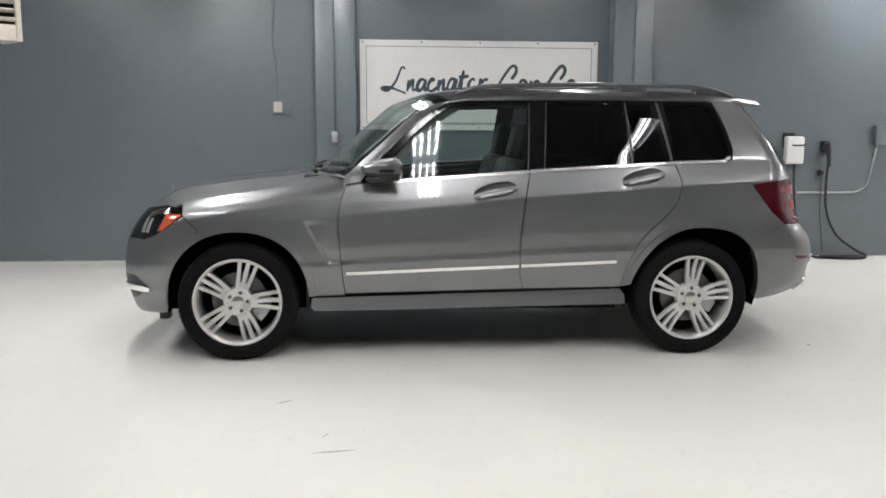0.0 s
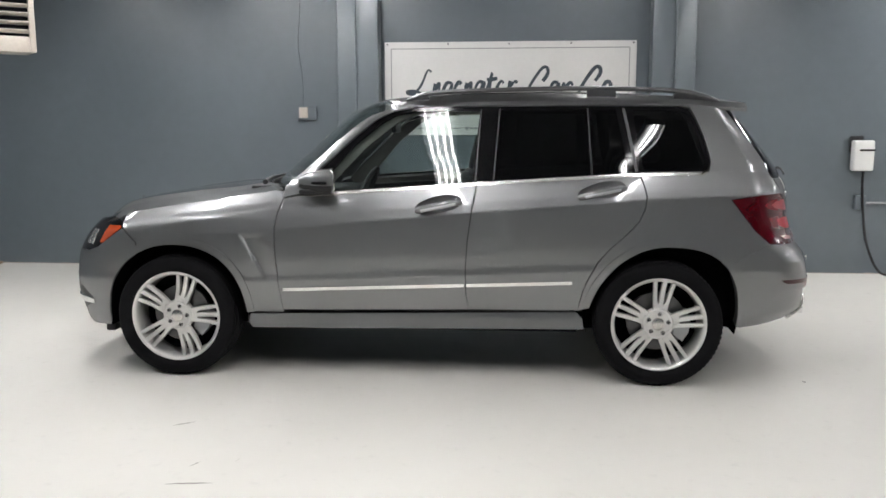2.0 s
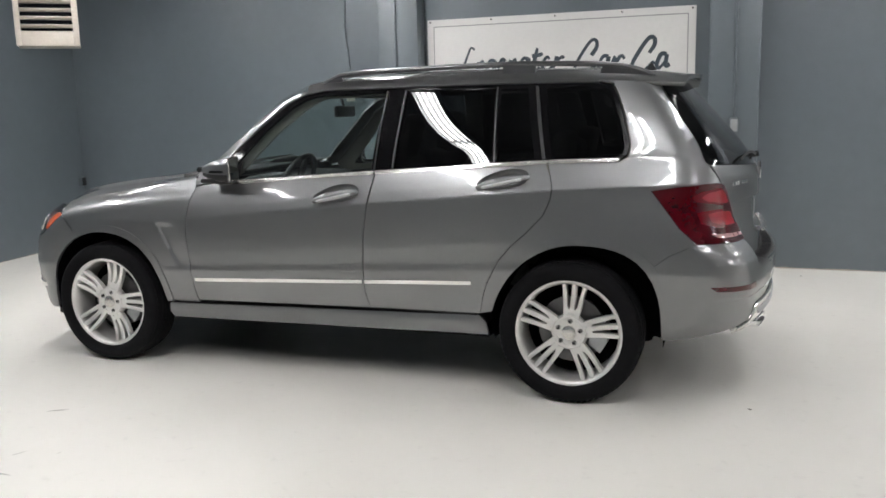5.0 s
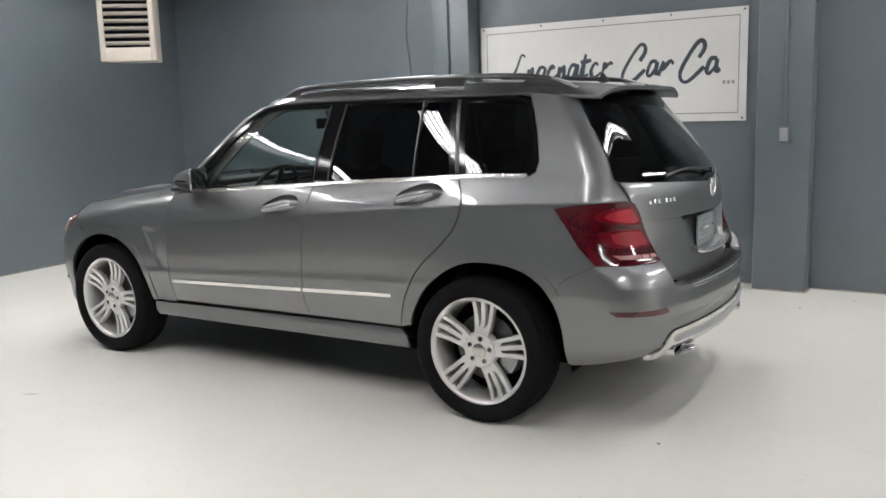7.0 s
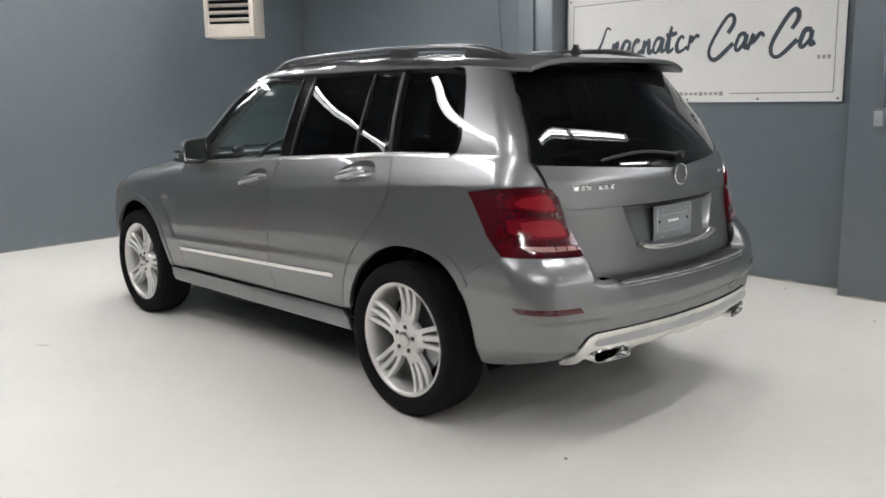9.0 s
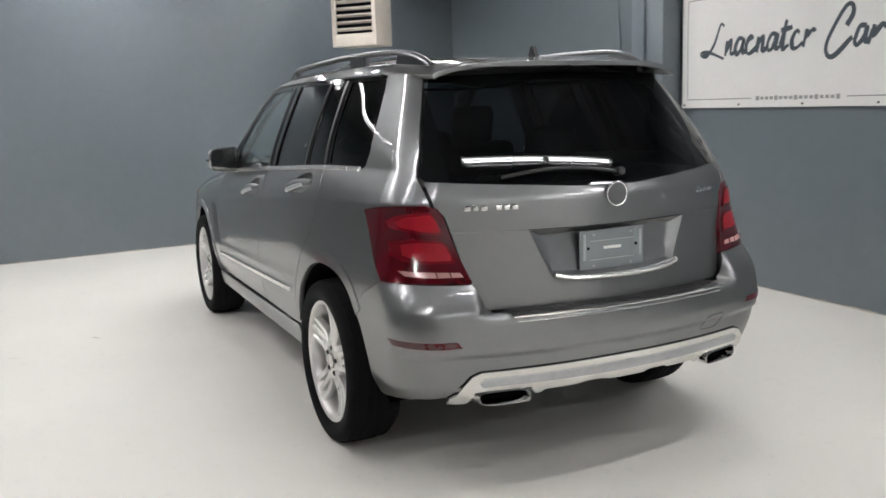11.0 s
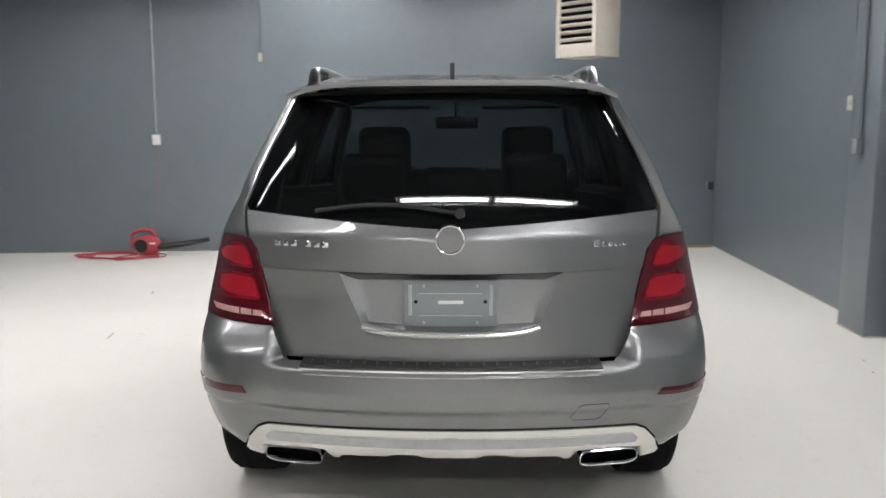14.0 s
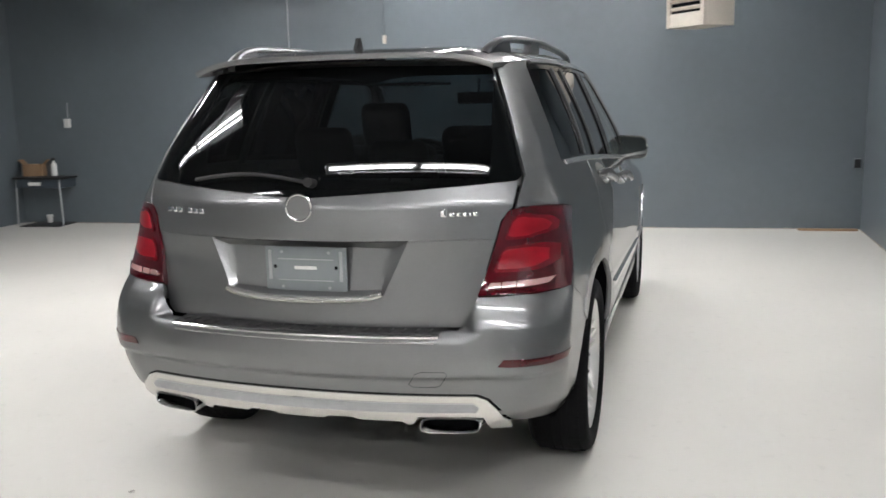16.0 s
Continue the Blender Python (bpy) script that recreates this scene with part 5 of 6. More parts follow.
# ---- tailgate fittings ----
def recess():
    """The hollow for the number plate: sloping cheeks, flat back, curved lip."""
    n = 14
    outer, inner = [], []
    for f in np.linspace(-1, 1, 2 * n + 1):
        outer.append(on_rear(0.356 * f, 0.970))
        inner.append(on_rear(0.300 * f, 0.945))
    top_o, top_i = outer, inner
    bot_o, bot_i = [], []
    for f in np.linspace(-1, 1, 2 * n + 1):
        bot_o.append(on_rear(0.278 * f, 0.800 - 0.010 * (1 - f * f)))
        bot_i.append(on_rear(0.262 * f, 0.812 - 0.010 * (1 - f * f)))
    flat = 2.172
    rows = [[p for p, _ in top_o], [Vector((flat, p.y, p.z)) for p, _ in top_i]]
    for k in range(1, 6):
        t_ = k / 6
        rows.append([Vector((flat + 0.020 * t_, a[0].y * (1 - t_) + b[0].y * t_, a[0].z * (1 - t_) + b[0].z * t_)) for a, b in zip(top_i, bot_i)])
    rows += [[Vector((flat + 0.022, p.y, p.z)) for p, _ in bot_i], [p + Vector((0.003, 0, 0)) for p, _ in bot_o]]
    bm = bmesh.new()
    V = [[bm.verts.new(p) for p in r] for r in rows]
    for A, B in zip(V, V[1:]):
        for i in range(2 * n):
            bm.faces.new((A[i], A[i + 1], B[i + 1], B[i]))
    for e in (0, -1):
        edge = [on_rear((-1 if e == 0 else 1) * y, z)[0] for y, z in [(0.356 - 0.078 * k / 6, 0.970 - 0.170 * k / 6) for k in range(7)]]
        col = [V[k][e] for k in range(1, len(V) - 1)]
        o = [bm.verts.new(p) for p in edge[1:-1]]
        chain_o = [V[0][e]] + o + [V[-1][e]]
        for i in range(len(col) - 1):
            a, b = chain_o[min(i + 0, 6)], chain_o[min(i + 1, 6)]
            try:
                bm.faces.new((col[i], col[i + 1], b, a))
            except ValueError:
                pass
    return bm


part("plate_recess", recess(), M_PAINT, gate, "hollow for the number plate", sharp=30)
# painted lip, given brighter satin silver to stand for its highlight
bm = bmesh.new()
tube(bm, smooth_path([on_rear(y, 0.790 - 0.010 * (1 - (y / 0.27) ** 2) + 0.012 * abs(y / 0.27) ** 6, 0.019)[0] for y in np.linspace(-0.275, 0.275, 15)], 3), 0.016, 10, flat=0.75)
part("lower_lip", bm, M_SATIN, gate, "silver lip under the plate, brightened for its highlight")
pl = part("number_plate_bracket", boxed(2.196, 2.204, -0.147, 0.147, 0.797, 0.947, bevel=0.0035), M_PLATE, gate, "blank grey number plate bracket")
pl.matrix_basis = pose(0, 0, 0)
for s in (-1, 1):
    part("slot_rib", boxed(2.2035, 2.2085, s * 0.128 - 0.006, s * 0.128 + 0.006, 0.835, 0.935, bevel=0.002), M_STEEL, gate, "raised steel rib")
    bm = bmesh.new()
    cyl(bm, (2.203, s * 0.110, 0.880), (2.2065, s * 0.110, 0.880), 0.006, 12)
    part("hole", bm, M_GAP, gate, "dark screw hole")
    for yy, zz in ((s * 0.085, 0.930), (s * 0.085, 0.812)):
        bm = bmesh.new()
        cyl(bm, (2.203, yy, zz), (2.207, yy, zz), 0.005, 10)
        part("screw", bm, M_STEEL, gate, "small steel screw")
for z in (0.835, 0.906):
    part("pressed_line", boxed(2.2035, 2.206, -0.10, 0.10, z - 0.0015, z + 0.0015), M_STEEL, gate, "pressed line in the bracket")
part("slot", boxed(2.2035, 2.2065, -0.040, 0.040, 0.872, 0.883, bevel=0.001), M_WHITE, gate, "pale slot showing through the bracket")

c, n = on_rear(0, 1.080, 0.006)
bm = bmesh.new()
tube(bm, [c + Vector((0.004, 0.044 * math.cos(a), 0.044 * math.sin(a))) for a in np.linspace(0, 2 * math.pi, 33)[:-1]], 0.0036, 8, closed=True)
part("badge", bm, M_CHROME, gate, "plain chrome ring badge")
bm = bmesh.new()
cyl(bm, c - Vector((0.012, 0, 0)), c + Vector((0.001, 0, 0)), 0.041, 32)
part("badge_disc", bm, M_PAINT, gate, "plain badge disc")
for y0, wd, h in [(-0.575, 0.024, 0.022), (-0.543, 0.018, 0.022), (-0.517, 0.022, 0.022), (-0.466, 0.020, 0.022), (-0.438, 0.020, 0.022), (-0.410, 0.022, 0.022),
                  (0.455, 0.020, 0.026), (0.482, 0.018, 0.016), (0.504, 0.016, 0.016), (0.524, 0.014, 0.016), (0.542, 0.008, 0.016), (0.554, 0.016, 0.016)]:
    p, n = on_rear(y0 + wd / 2, 1.046 + h / 2)
    bm = boxed(-0.002, 0.004, -0.52 * wd, 0.52 * wd, -0.46 * h, 0.46 * h, bevel=0.003)
    bmesh.ops.transform(bm, matrix=Matrix.Translation(p) @ Vector((1, 0, 0)).rotation_difference(n).to_matrix().to_4x4(), verts=bm.verts[:])
    part("lettering_bar", bm, M_CHROME, gate, "small chrome bar")
bm = bmesh.new()
base = on_rear(0.03, 1.150, 0.012)[0]
pts = [on_rear(0.03, 1.150, 0.02)[0] if k == 0 else on_rear(0.03 - 0.46 * k / 8, 1.150 + 0.024 * math.sin(math.pi * k / 8) + 0.004 * k / 8, 0.018)[0] for k in range(9)]
tube(bm, smooth_path(pts, 4), 0.005, 8, flat=1.3)
cyl(bm, base - Vector((0.02, 0, 0)), base + Vector((0.022, 0, 0.008)), 0.016, 14)
part("rear_wiper", bm, M_BLACK, gate, "black rear wiper")

# ---- rear bumper fittings ----
bumper = [o for o in car.children if o.name.startswith("rear_bumper")][0]
bm = bmesh.new()
n = 40
V = []
for k in range(n + 1):
    y = -0.475 + 0.95 * k / n
    xo = 2.326 - 0.21 * y * y
    V.append([bm.verts.new((xo - 0.012, y, 0.684)), bm.verts.new((xo - 0.020, y, 0.6905)), bm.verts.new((xo - 0.11, y, 0.694))])
for A, B in zip(V, V[1:]):
    for i in range(2):
        bm.faces.new((A[i], A[i + 1], B[i + 1], B[i]))
pad = part("loading_sill", bm, M_BLACK, car, "black ribbed loading sill")
for k in range(22):
    y = -0.44 + 0.88 * k / 21
    x1 = 2.300 - 0.21 * y * y
    part("rib", boxed(x1 - 0.045, x1, y - 0.003, y + 0.003, 0.6925, 0.6960, bevel=0.0012), M_FOOT, pad, "raised grey rib")
bm = bmesh.new()
tube(bm, [(2.3235 - 0.21 * y * y, y, 0.683) for y in np.linspace(-0.475, 0.475, 41)], 0.0055, 10)
part("chrome_strip", bm, M_CHROME, pad, "bright strip along the sill's edge")
bm = bmesh.new()
tube(bm, [(2.3295 - 0.21 * y * y, y, 0.667) for y in np.linspace(-0.465, 0.465, 41)], 0.002, 8)
part("lower_strip", bm, M_CHROME, pad, "fine bright line below the sill")
valance = panel("valance", [("y", 0.0, 0.491), ("y", 0.585, 0.487), ("y", 0.618, 0.474), ("y", 0.648, 0.440), ("y", 0.676, 0.385), ("y", 0.672, 0.362), ("y", 0.615, 0.366), ("y", 0.604, 0.420), ("y", 0.402, 0.420), ("y", 0.375, 0.388), ("y", 0.355, 0.388), ("y", 0.345, 0.402), ("y", 0.20, 0.404), ("y", 0.18, 0.414), ("y", 0.10, 0.414), ("y", 0.085, 0.402), ("y", 0.0, 0.402)],
                M_SATIN, car, "silver rear valance", off=0.012, thick=0.03, side="both", puff=0.006)
panel("inset_strip", [("y", 0.0, 0.467), ("y", 0.575, 0.465), ("y", 0.592, 0.450), ("y", 0.582, 0.436), ("y", 0.0, 0.434)], M_STEEL, valance, "grey inset strip", off=0.0195, thick=0.004, h=0.015, side="both")
panel("shadow_gap", [("y", 0.0, 0.4955), ("y", 0.590, 0.4915), ("y", 0.625, 0.477), ("y", 0.658, 0.440), ("y", 0.684, 0.385), ("y", 0.676, 0.385), ("y", 0.648, 0.440), ("y", 0.618, 0.474), ("y", 0.585, 0.487), ("y", 0.0, 0.491)], M_GAP, valance, "thin dark joint above the valance", off=0.0015, thick=0.003, h=0.02, side="both")
for sy in (-1, 1):
    bm = bmesh.new()
    loop = lambda g, x: [bm.verts.new((x - 0.21 * (y * y - 0.17), sy * y, z)) for y, z in [(0.503 + (0.096 - g) * math.copysign(abs(math.cos(a)) ** 0.45, math.cos(a)) + 0.25 * (0.026 - g) * math.sin(a), 0.388 + (0.027 - g) * math.copysign(abs(math.sin(a)) ** 0.6, math.sin(a))) for a in np.linspace(0.1, 2 * math.pi + 0.1, 25)[:-1]]]
    rs = [loop(0.000, 2.12), loop(0.000, 2.268), loop(0.001, 2.274), loop(0.0032, 2.2755), loop(0.0055, 2.272), loop(0.0065, 2.14)]
    for A, B in zip(rs, rs[1:]):
        for i in range(24):
            bm.faces.new((A[i], A[(i + 1) % 24], B[(i + 1) % 24], B[i]))
    tip = part("tailpipe", bm, M_CHROME, car, "chrome tailpipe trim", sharp=40)
    bm = bmesh.new()
    bm.faces.new(loop(0.0064, 2.215))
    part("tailpipe_mouth", bm, M_GAP, tip, "dark tailpipe mouth")
sq = [(0.375, 0.525), (0.400, 0.562), (0.415, 0.570), (0.495, 0.570), (0.500, 0.560), (0.475, 0.522), (0.460, 0.515), (0.385, 0.515)]
bm = bmesh.new()
tube(bm, [on_rear(y, z, 0.0005)[0] for y, z in sq], 0.0009, 6, closed=True)
part("tow_cover_line", bm, M_GAP, car, "thin dark outline of the towing cover")

# ---- front fittings seen from the side ----
for side in "LR":
    panel("air_intake", [(-1.90, 0.43), (-1.99, 0.50), ("f", 0.62, 0.50), ("f", 0.62, 0.34), (-2.0, 0.36)], M_BLACK, car, "black front air intake", off=0.001, thick=0.01, h=0.02, side=side)
    panel("intake_bar", [(-1.90, 0.432), (-1.95, 0.440), ("f", 0.62, 0.440), ("f", 0.62, 0.405), (-1.95, 0.405), (-1.90, 0.408)], M_CHROME, car, "bright intake bar", off=0.010, thick=0.015, h=0.02, side=side)
    for dx in (0.0, -0.032):
        panel("lamp_tube", [(-1.915 + dx, 0.762), (-1.884 + dx, 0.842), (-1.868 + dx, 0.844), (-1.895 + dx, 0.760)], M_SATIN, car, "pale lamp reflector", off=0.002, thick=0.006, h=0.02, side=side)

# ---- cabin ----
GREEN_IN = [(-0.66, 1.06)] + belt(-0.60, 1.70, 10, -0.05) + [("y", 0.60, 1.16), ("y", 0.575, 1.50)] + rail(1.60, -0.10, 10, -0.02) + [(-0.30, 1.455)]
HOLES_IN = [[(-0.52, 1.07)] + belt(-0.45, 0.34, 5, -0.002) + [(0.380, 1.535), (0.05, 1.535), (-0.03, 1.52), (-0.11, 1.475), (-0.27, 1.345)], belt(0.455, 1.21, 5, -0.002) + [(1.14, 1.538), (0.49, 1.540)], [(1.275, 1.185), (1.60, 1.19), (1.62, 1.25), (1.54, 1.49), (1.50, 1.53), (1.22, 1.538)]]
for side in "LR":
    panel("pillar_trim", GREEN_IN, M_BEIGE, car, "grey inner pillar trim", holes=HOLES_IN, off=-0.045, thick=0.01, h=0.05, side=side)
    panel("door_card", [(-0.74, 0.32), (0.88, 0.34), (0.93, 0.55), (1.08, 0.82), (1.9, 0.86), (1.9, 1.08)] + belt(1.6, -0.70, 8, -0.03), M_LEATHER, car, "black door lining", off=-0.075, thick=0.02, h=0.06, side=side)
bm = boxed(-0.95, 0.93, -0.78, 0.78, 0.34, 0.38)
box(bm, 0.93, 1.95, -0.56, 0.56, 0.34, 0.38)
part("cabin_floor", bm, M_LEATHER, car, "black carpet")
part("bulkhead", boxed(-0.98, -0.93, -0.78, 0.78, 0.30, 1.03), M_LEATHER, car, "black bulkhead")
bm = bmesh.new()
box(bm, -0.95, -0.50, -0.76, 0.76, 0.70, 1.02, bevel=0.06, seg=4)
box(bm, -0.62, -0.45, -0.56, -0.20, 0.95, 1.075, bevel=0.05, seg=3)
box(bm, -0.52, 0.25, -0.14, 0.14, 0.38, 0.66, bevel=0.05, seg=3)
part("dashboard", bm, M_LEATHER, car, "black dashboard")
bm = bmesh.new()
m = Matrix.Translation((-0.36, -0.37, 1.02)) @ Matrix.Rotation(radians(-62), 4, "Y")
tube(bm, [m @ Vector((0.185 * math.cos(a), 0.185 * math.sin(a), 0)) for a in np.linspace(0, 2 * math.pi, 33)[:-1]], 0.015, 8, closed=True)
for a in (0, 180, 90):
    tube(bm, [m @ Vector((0, 0, -0.01)), m @ Vector((0.18 * math.cos(radians(a)), 0.18 * math.sin(radians(a)), 0))], 0.018, 6)
cyl(bm, m @ Vector((0, 0, 0)), m @ Vector((0, 0, -0.10)), 0.055, 16)
part("steering_wheel", bm, M_LEATHER, car, "black steering wheel")


def car_seat(x, y, w, h, head, name="seat"):
    bm = bmesh.new()
    box(bm, x - 0.50, x + 0.03, y - w / 2, y + w / 2, 0.50, 0.68, bevel=0.06, seg=3)
    m = Matrix.Translation((x, y, 0.62)) @ Matrix.Rotation(radians(14), 4, "Y")
    box(bm, -0.08, 0.07, -w / 2, w / 2, 0, h, bevel=0.06, seg=3, m=m)
    s = part(name, bm, M_LEATHER, car, "black leather car seat")
    for yy in head:
        mm = Matrix.Translation((x, y + yy, 0.62)) @ Matrix.Rotation(radians(14), 4, "Y")
        bm = bmesh.new()
        tall = 0.235 if h > 0.5 else (0.18 if yy == 0 else 0.24)
        box(bm, -0.05, 0.05, -0.135, 0.135, h - 0.02 if h > 0.5 else h + 0.02, h + tall, bevel=0.05, seg=4, m=mm)
        for q in (-0.05, 0.05):
            cyl(bm, mm @ Vector((0, q, h - 0.02)), mm @ Vector((0, q, h + 0.06)), 0.007, 8)
        part("headrest", bm, M_LEATHER, s, "black padded headrest")


car_seat(0.20, -0.37, 0.52, 0.58, [0])
car_seat(0.20, 0.37, 0.52, 0.58, [0])
car_seat(1.10, 0.0, 1.24, 0.47, [-0.34, 0.0, 0.34], "rear_bench")
bm = bmesh.new()
box(bm, -0.215, -0.185, -0.125, 0.125, 1.395, 1.465, bevel=0.014, seg=3)
cyl(bm, (-0.20, 0, 1.44), (-0.23, 0, 1.54), 0.010, 8)
part("rear_view_mirror", bm, M_BLACK, car, "black inner mirror")
for sy in (-1, 1):
    bm = bmesh.new()
    box(bm, -0.15, 0.18, sy * 0.36 - 0.21, sy * 0.36 + 0.21, 1.508, 1.522, bevel=0.006)
    part("sun_visor", bm, M_BEIGE, car, "grey sun visor")
part("parcel_cover", boxed(1.18, 1.95, -0.60, 0.60, 1.02, 1.035, bevel=0.005), M_LEATHER, car, "black load cover")


# ---- things on the walls ----
def wall_switch(name, m, w, h, d, material, label, back=None):
    t = thing(name, label, "switch", at=m)
    if back:
        part("back_plate", boxed(back[0], back[1], -0.012, 0, back[2], back[3], bevel=0.003), M_WALL, t, "grey painted back plate")
    part("cover", boxed(-w / 2, w / 2, -d, 0.0, -h / 2, h / 2, bevel=0.006), material, t)
    part("rocker", boxed(-w / 8, w / 8, -d - 0.006, -d + 0.002, -h / 6, h / 6, bevel=0.003), material, t)
    return t


wall_switch("wall_switch", pose(-1.535, YN - 0.012, 1.555), 0.085, 0.105, 0.035, M_CREAM, "cream wall switch on a grey painted plate", back=(-0.06, 0.125, -0.075, 0.06))
bm = bmesh.new()
tube(bm, smooth_path([(-1.55, YN - 0.008, CEIL - 0.002), (-1.553, YN - 0.010, 2.6), (-1.579, YN - 0.012, 2.22), (-1.545, YN - 0.009, 1.90), (-1.545, YN - 0.009, 1.62)], 8), 0.005, 6)
tagged(part("cable", bm, M_WALL), "grey painted cable running down the garage wall", "cable")

for x, z in ((-0.962, 1.262), (2.043, 1.228)):
    t = thing("socket", "grey painted wall socket with conduit on a pilaster", "socket", "pilaster sockets", pose(x, 2.698, z))
    part("box", boxed(-0.038, 0.038, -0.045, 0, -0.062, 0.062, bevel=0.006), M_WALL, t)
    part("face", boxed(-0.028, 0.028, -0.050, -0.043, -0.050, 0.050, bevel=0.004), M_STEEL, t, "grey socket face")
    bm = bmesh.new()
    cyl(bm, (0, -0.014, 0.055), (-0.006, -0.014, CEIL - z - 0.004), 0.011, 10)
    part("conduit", bm, M_WALL, t, "grey painted conduit")


def charger():
    t = thing("car_charger", "white wall box car charger with black cable", "charger", at=pose(3.832, YN - 0.002, 1.145))
    part("body", boxed(-0.098, 0.098, -0.105, -0.02, -0.148, 0.140, bevel=0.022, seg=4), M_WHITE, t)
    part("mount", boxed(-0.105, 0.02, -0.03, 0, 0.02, 0.178, bevel=0.01), M_BLACK, t, "black mounting bracket")
    part("light_bar", boxed(-0.040, 0.096, -0.108, -0.10, 0.040, 0.056, bevel=0.002), M_GLOSSBLACK, t, "black indicator slot")
    bm = bmesh.new()
    P = smooth_path([(0.02, -0.06, -0.14), (0.02, -0.06, -0.30), (0.04, -0.07, -0.55), (0.09, -0.08, -0.85), (0.20, -0.13, -1.10), (0.36, -0.20, -1.128), (0.62, -0.26, -1.130), (0.78, -0.22, -1.128), (0.70, -0.12, -1.127), (0.45, -0.12, -1.124),
                     (0.30, -0.20, -1.110), (0.52, -0.27, -1.108), (0.80, -0.20, -1.118), (0.72, -0.12, -1.06), (0.52, -0.08, -0.90), (0.40, -0.07, -0.65), (0.375, -0.07, -0.35), (0.39, -0.075, -0.02)], 10)
    tube(bm, P, 0.0125, 8)
    part("cable", bm, M_BLACK, t, "black charging cable lying in a loop")
    return t


charger()
t = thing("charger_holster", "black charging plug hanging in a wall holster", "holster", at=pose(4.185, YN - 0.002, 1.10))
part("holster", boxed(-0.045, 0.035, -0.09, 0, 0.02, 0.14, bevel=0.02, seg=3), M_BLACK, t)
bm = bmesh.new()
tube(bm, [(-0.005, -0.09, 0.12), (0.012, -0.085, 0.04), (0.030, -0.08, -0.05), (0.036, -0.078, -0.13)], [0.030, 0.028, 0.022, 0.018], 10)
part("plug", bm, M_BLACK, t, "black plug grip")
bm = bmesh.new()
cyl(bm, (-0.02, -0.035, -0.20), (-0.02, 0, -0.20), 0.028, 14)
part("hook", bm, M_BLACK, t, "round black hook")
bm = bmesh.new()
tube(bm, smooth_path([(-0.005, -0.02, -0.2), (0.0, -0.02, -0.6), (0.05, -0.03, -1.05)], 6), 0.004, 6)
part("cord", bm, M_BLACK, t, "thin dark cord")
t = thing("conduit", "bare steel conduit bent along the garage wall", "conduit", at=pose(0, YN - 0.012, 0))
bm = bmesh.new()
tube(bm, smooth_path([(3.87, 0, 0.690), (4.1, 0, 0.690), (4.45, 0, 0.690), (4.60, 0, 0.705), (4.69, 0, 0.78), (4.72, 0, 0.90), (4.76, 0, 1.12), (4.78, 0, 1.20)], 8), 0.011, 8)
part("pipe", bm, M_STEEL, t)
part("junction_box", boxed(4.72, 4.86, -0.06, 0.012, 1.20, 1.40, bevel=0.006), M_WALL, t, "grey painted junction box")
part("outlet_box", boxed(3.80, 3.90, -0.05, 0.012, 0.63, 0.76, bevel=0.006), M_WALL, t, "grey painted outlet box")

# end wall fittings
ang = math.degrees(math.atan(0.075))


def on_west(y, z):
    return pose(xw(y) + 0.001, y, z, 0, 0, 90 + ang)


for y, z, h in ((-3.30, 1.235, 1.9), (-6.25, 1.25, 0.25)):
    t = wall_switch("end_wall_socket", on_west(y, z), 0.075, 0.11, 0.05, M_WHITE, "pale wall socket with thin conduit on the end wall")
    bm = bmesh.new()
    cyl(bm, (0, -0.012, 0.05), (0.012, -0.012, h), 0.008, 8)
    part("conduit", bm, M_STEEL, t, "thin pale conduit")
t = thing("hanging_cord", "thin grey cord with pale plugs on the end wall", "cord", at=on_west(-2.15, 2.1))
bm = bmesh.new()
tube(bm, smooth_path([(0, -0.01, CEIL - 2.11), (0.01, -0.02, 0.6), (-0.005, -0.02, 0.05)], 6), 0.005, 6)
part("cord", bm, M_WALL, t)
part("plug", boxed(-0.022, 0.022, -0.05, -0.005, -0.035, 0.06, bevel=0.01), M_CREAM, t, "cream plug")
t = thing("corner_socket", "dark socket box low on the end wall", "socket", at=on_west(2.83, 0.69))
part("box", boxed(-0.035, 0.035, -0.04, 0, -0.05, 0.05, bevel=0.008), M_WALL, t)
part("face", boxed(-0.03, 0.03, -0.055, -0.045, -0.045, 0.045, bevel=0.004), M_BLACK, t)


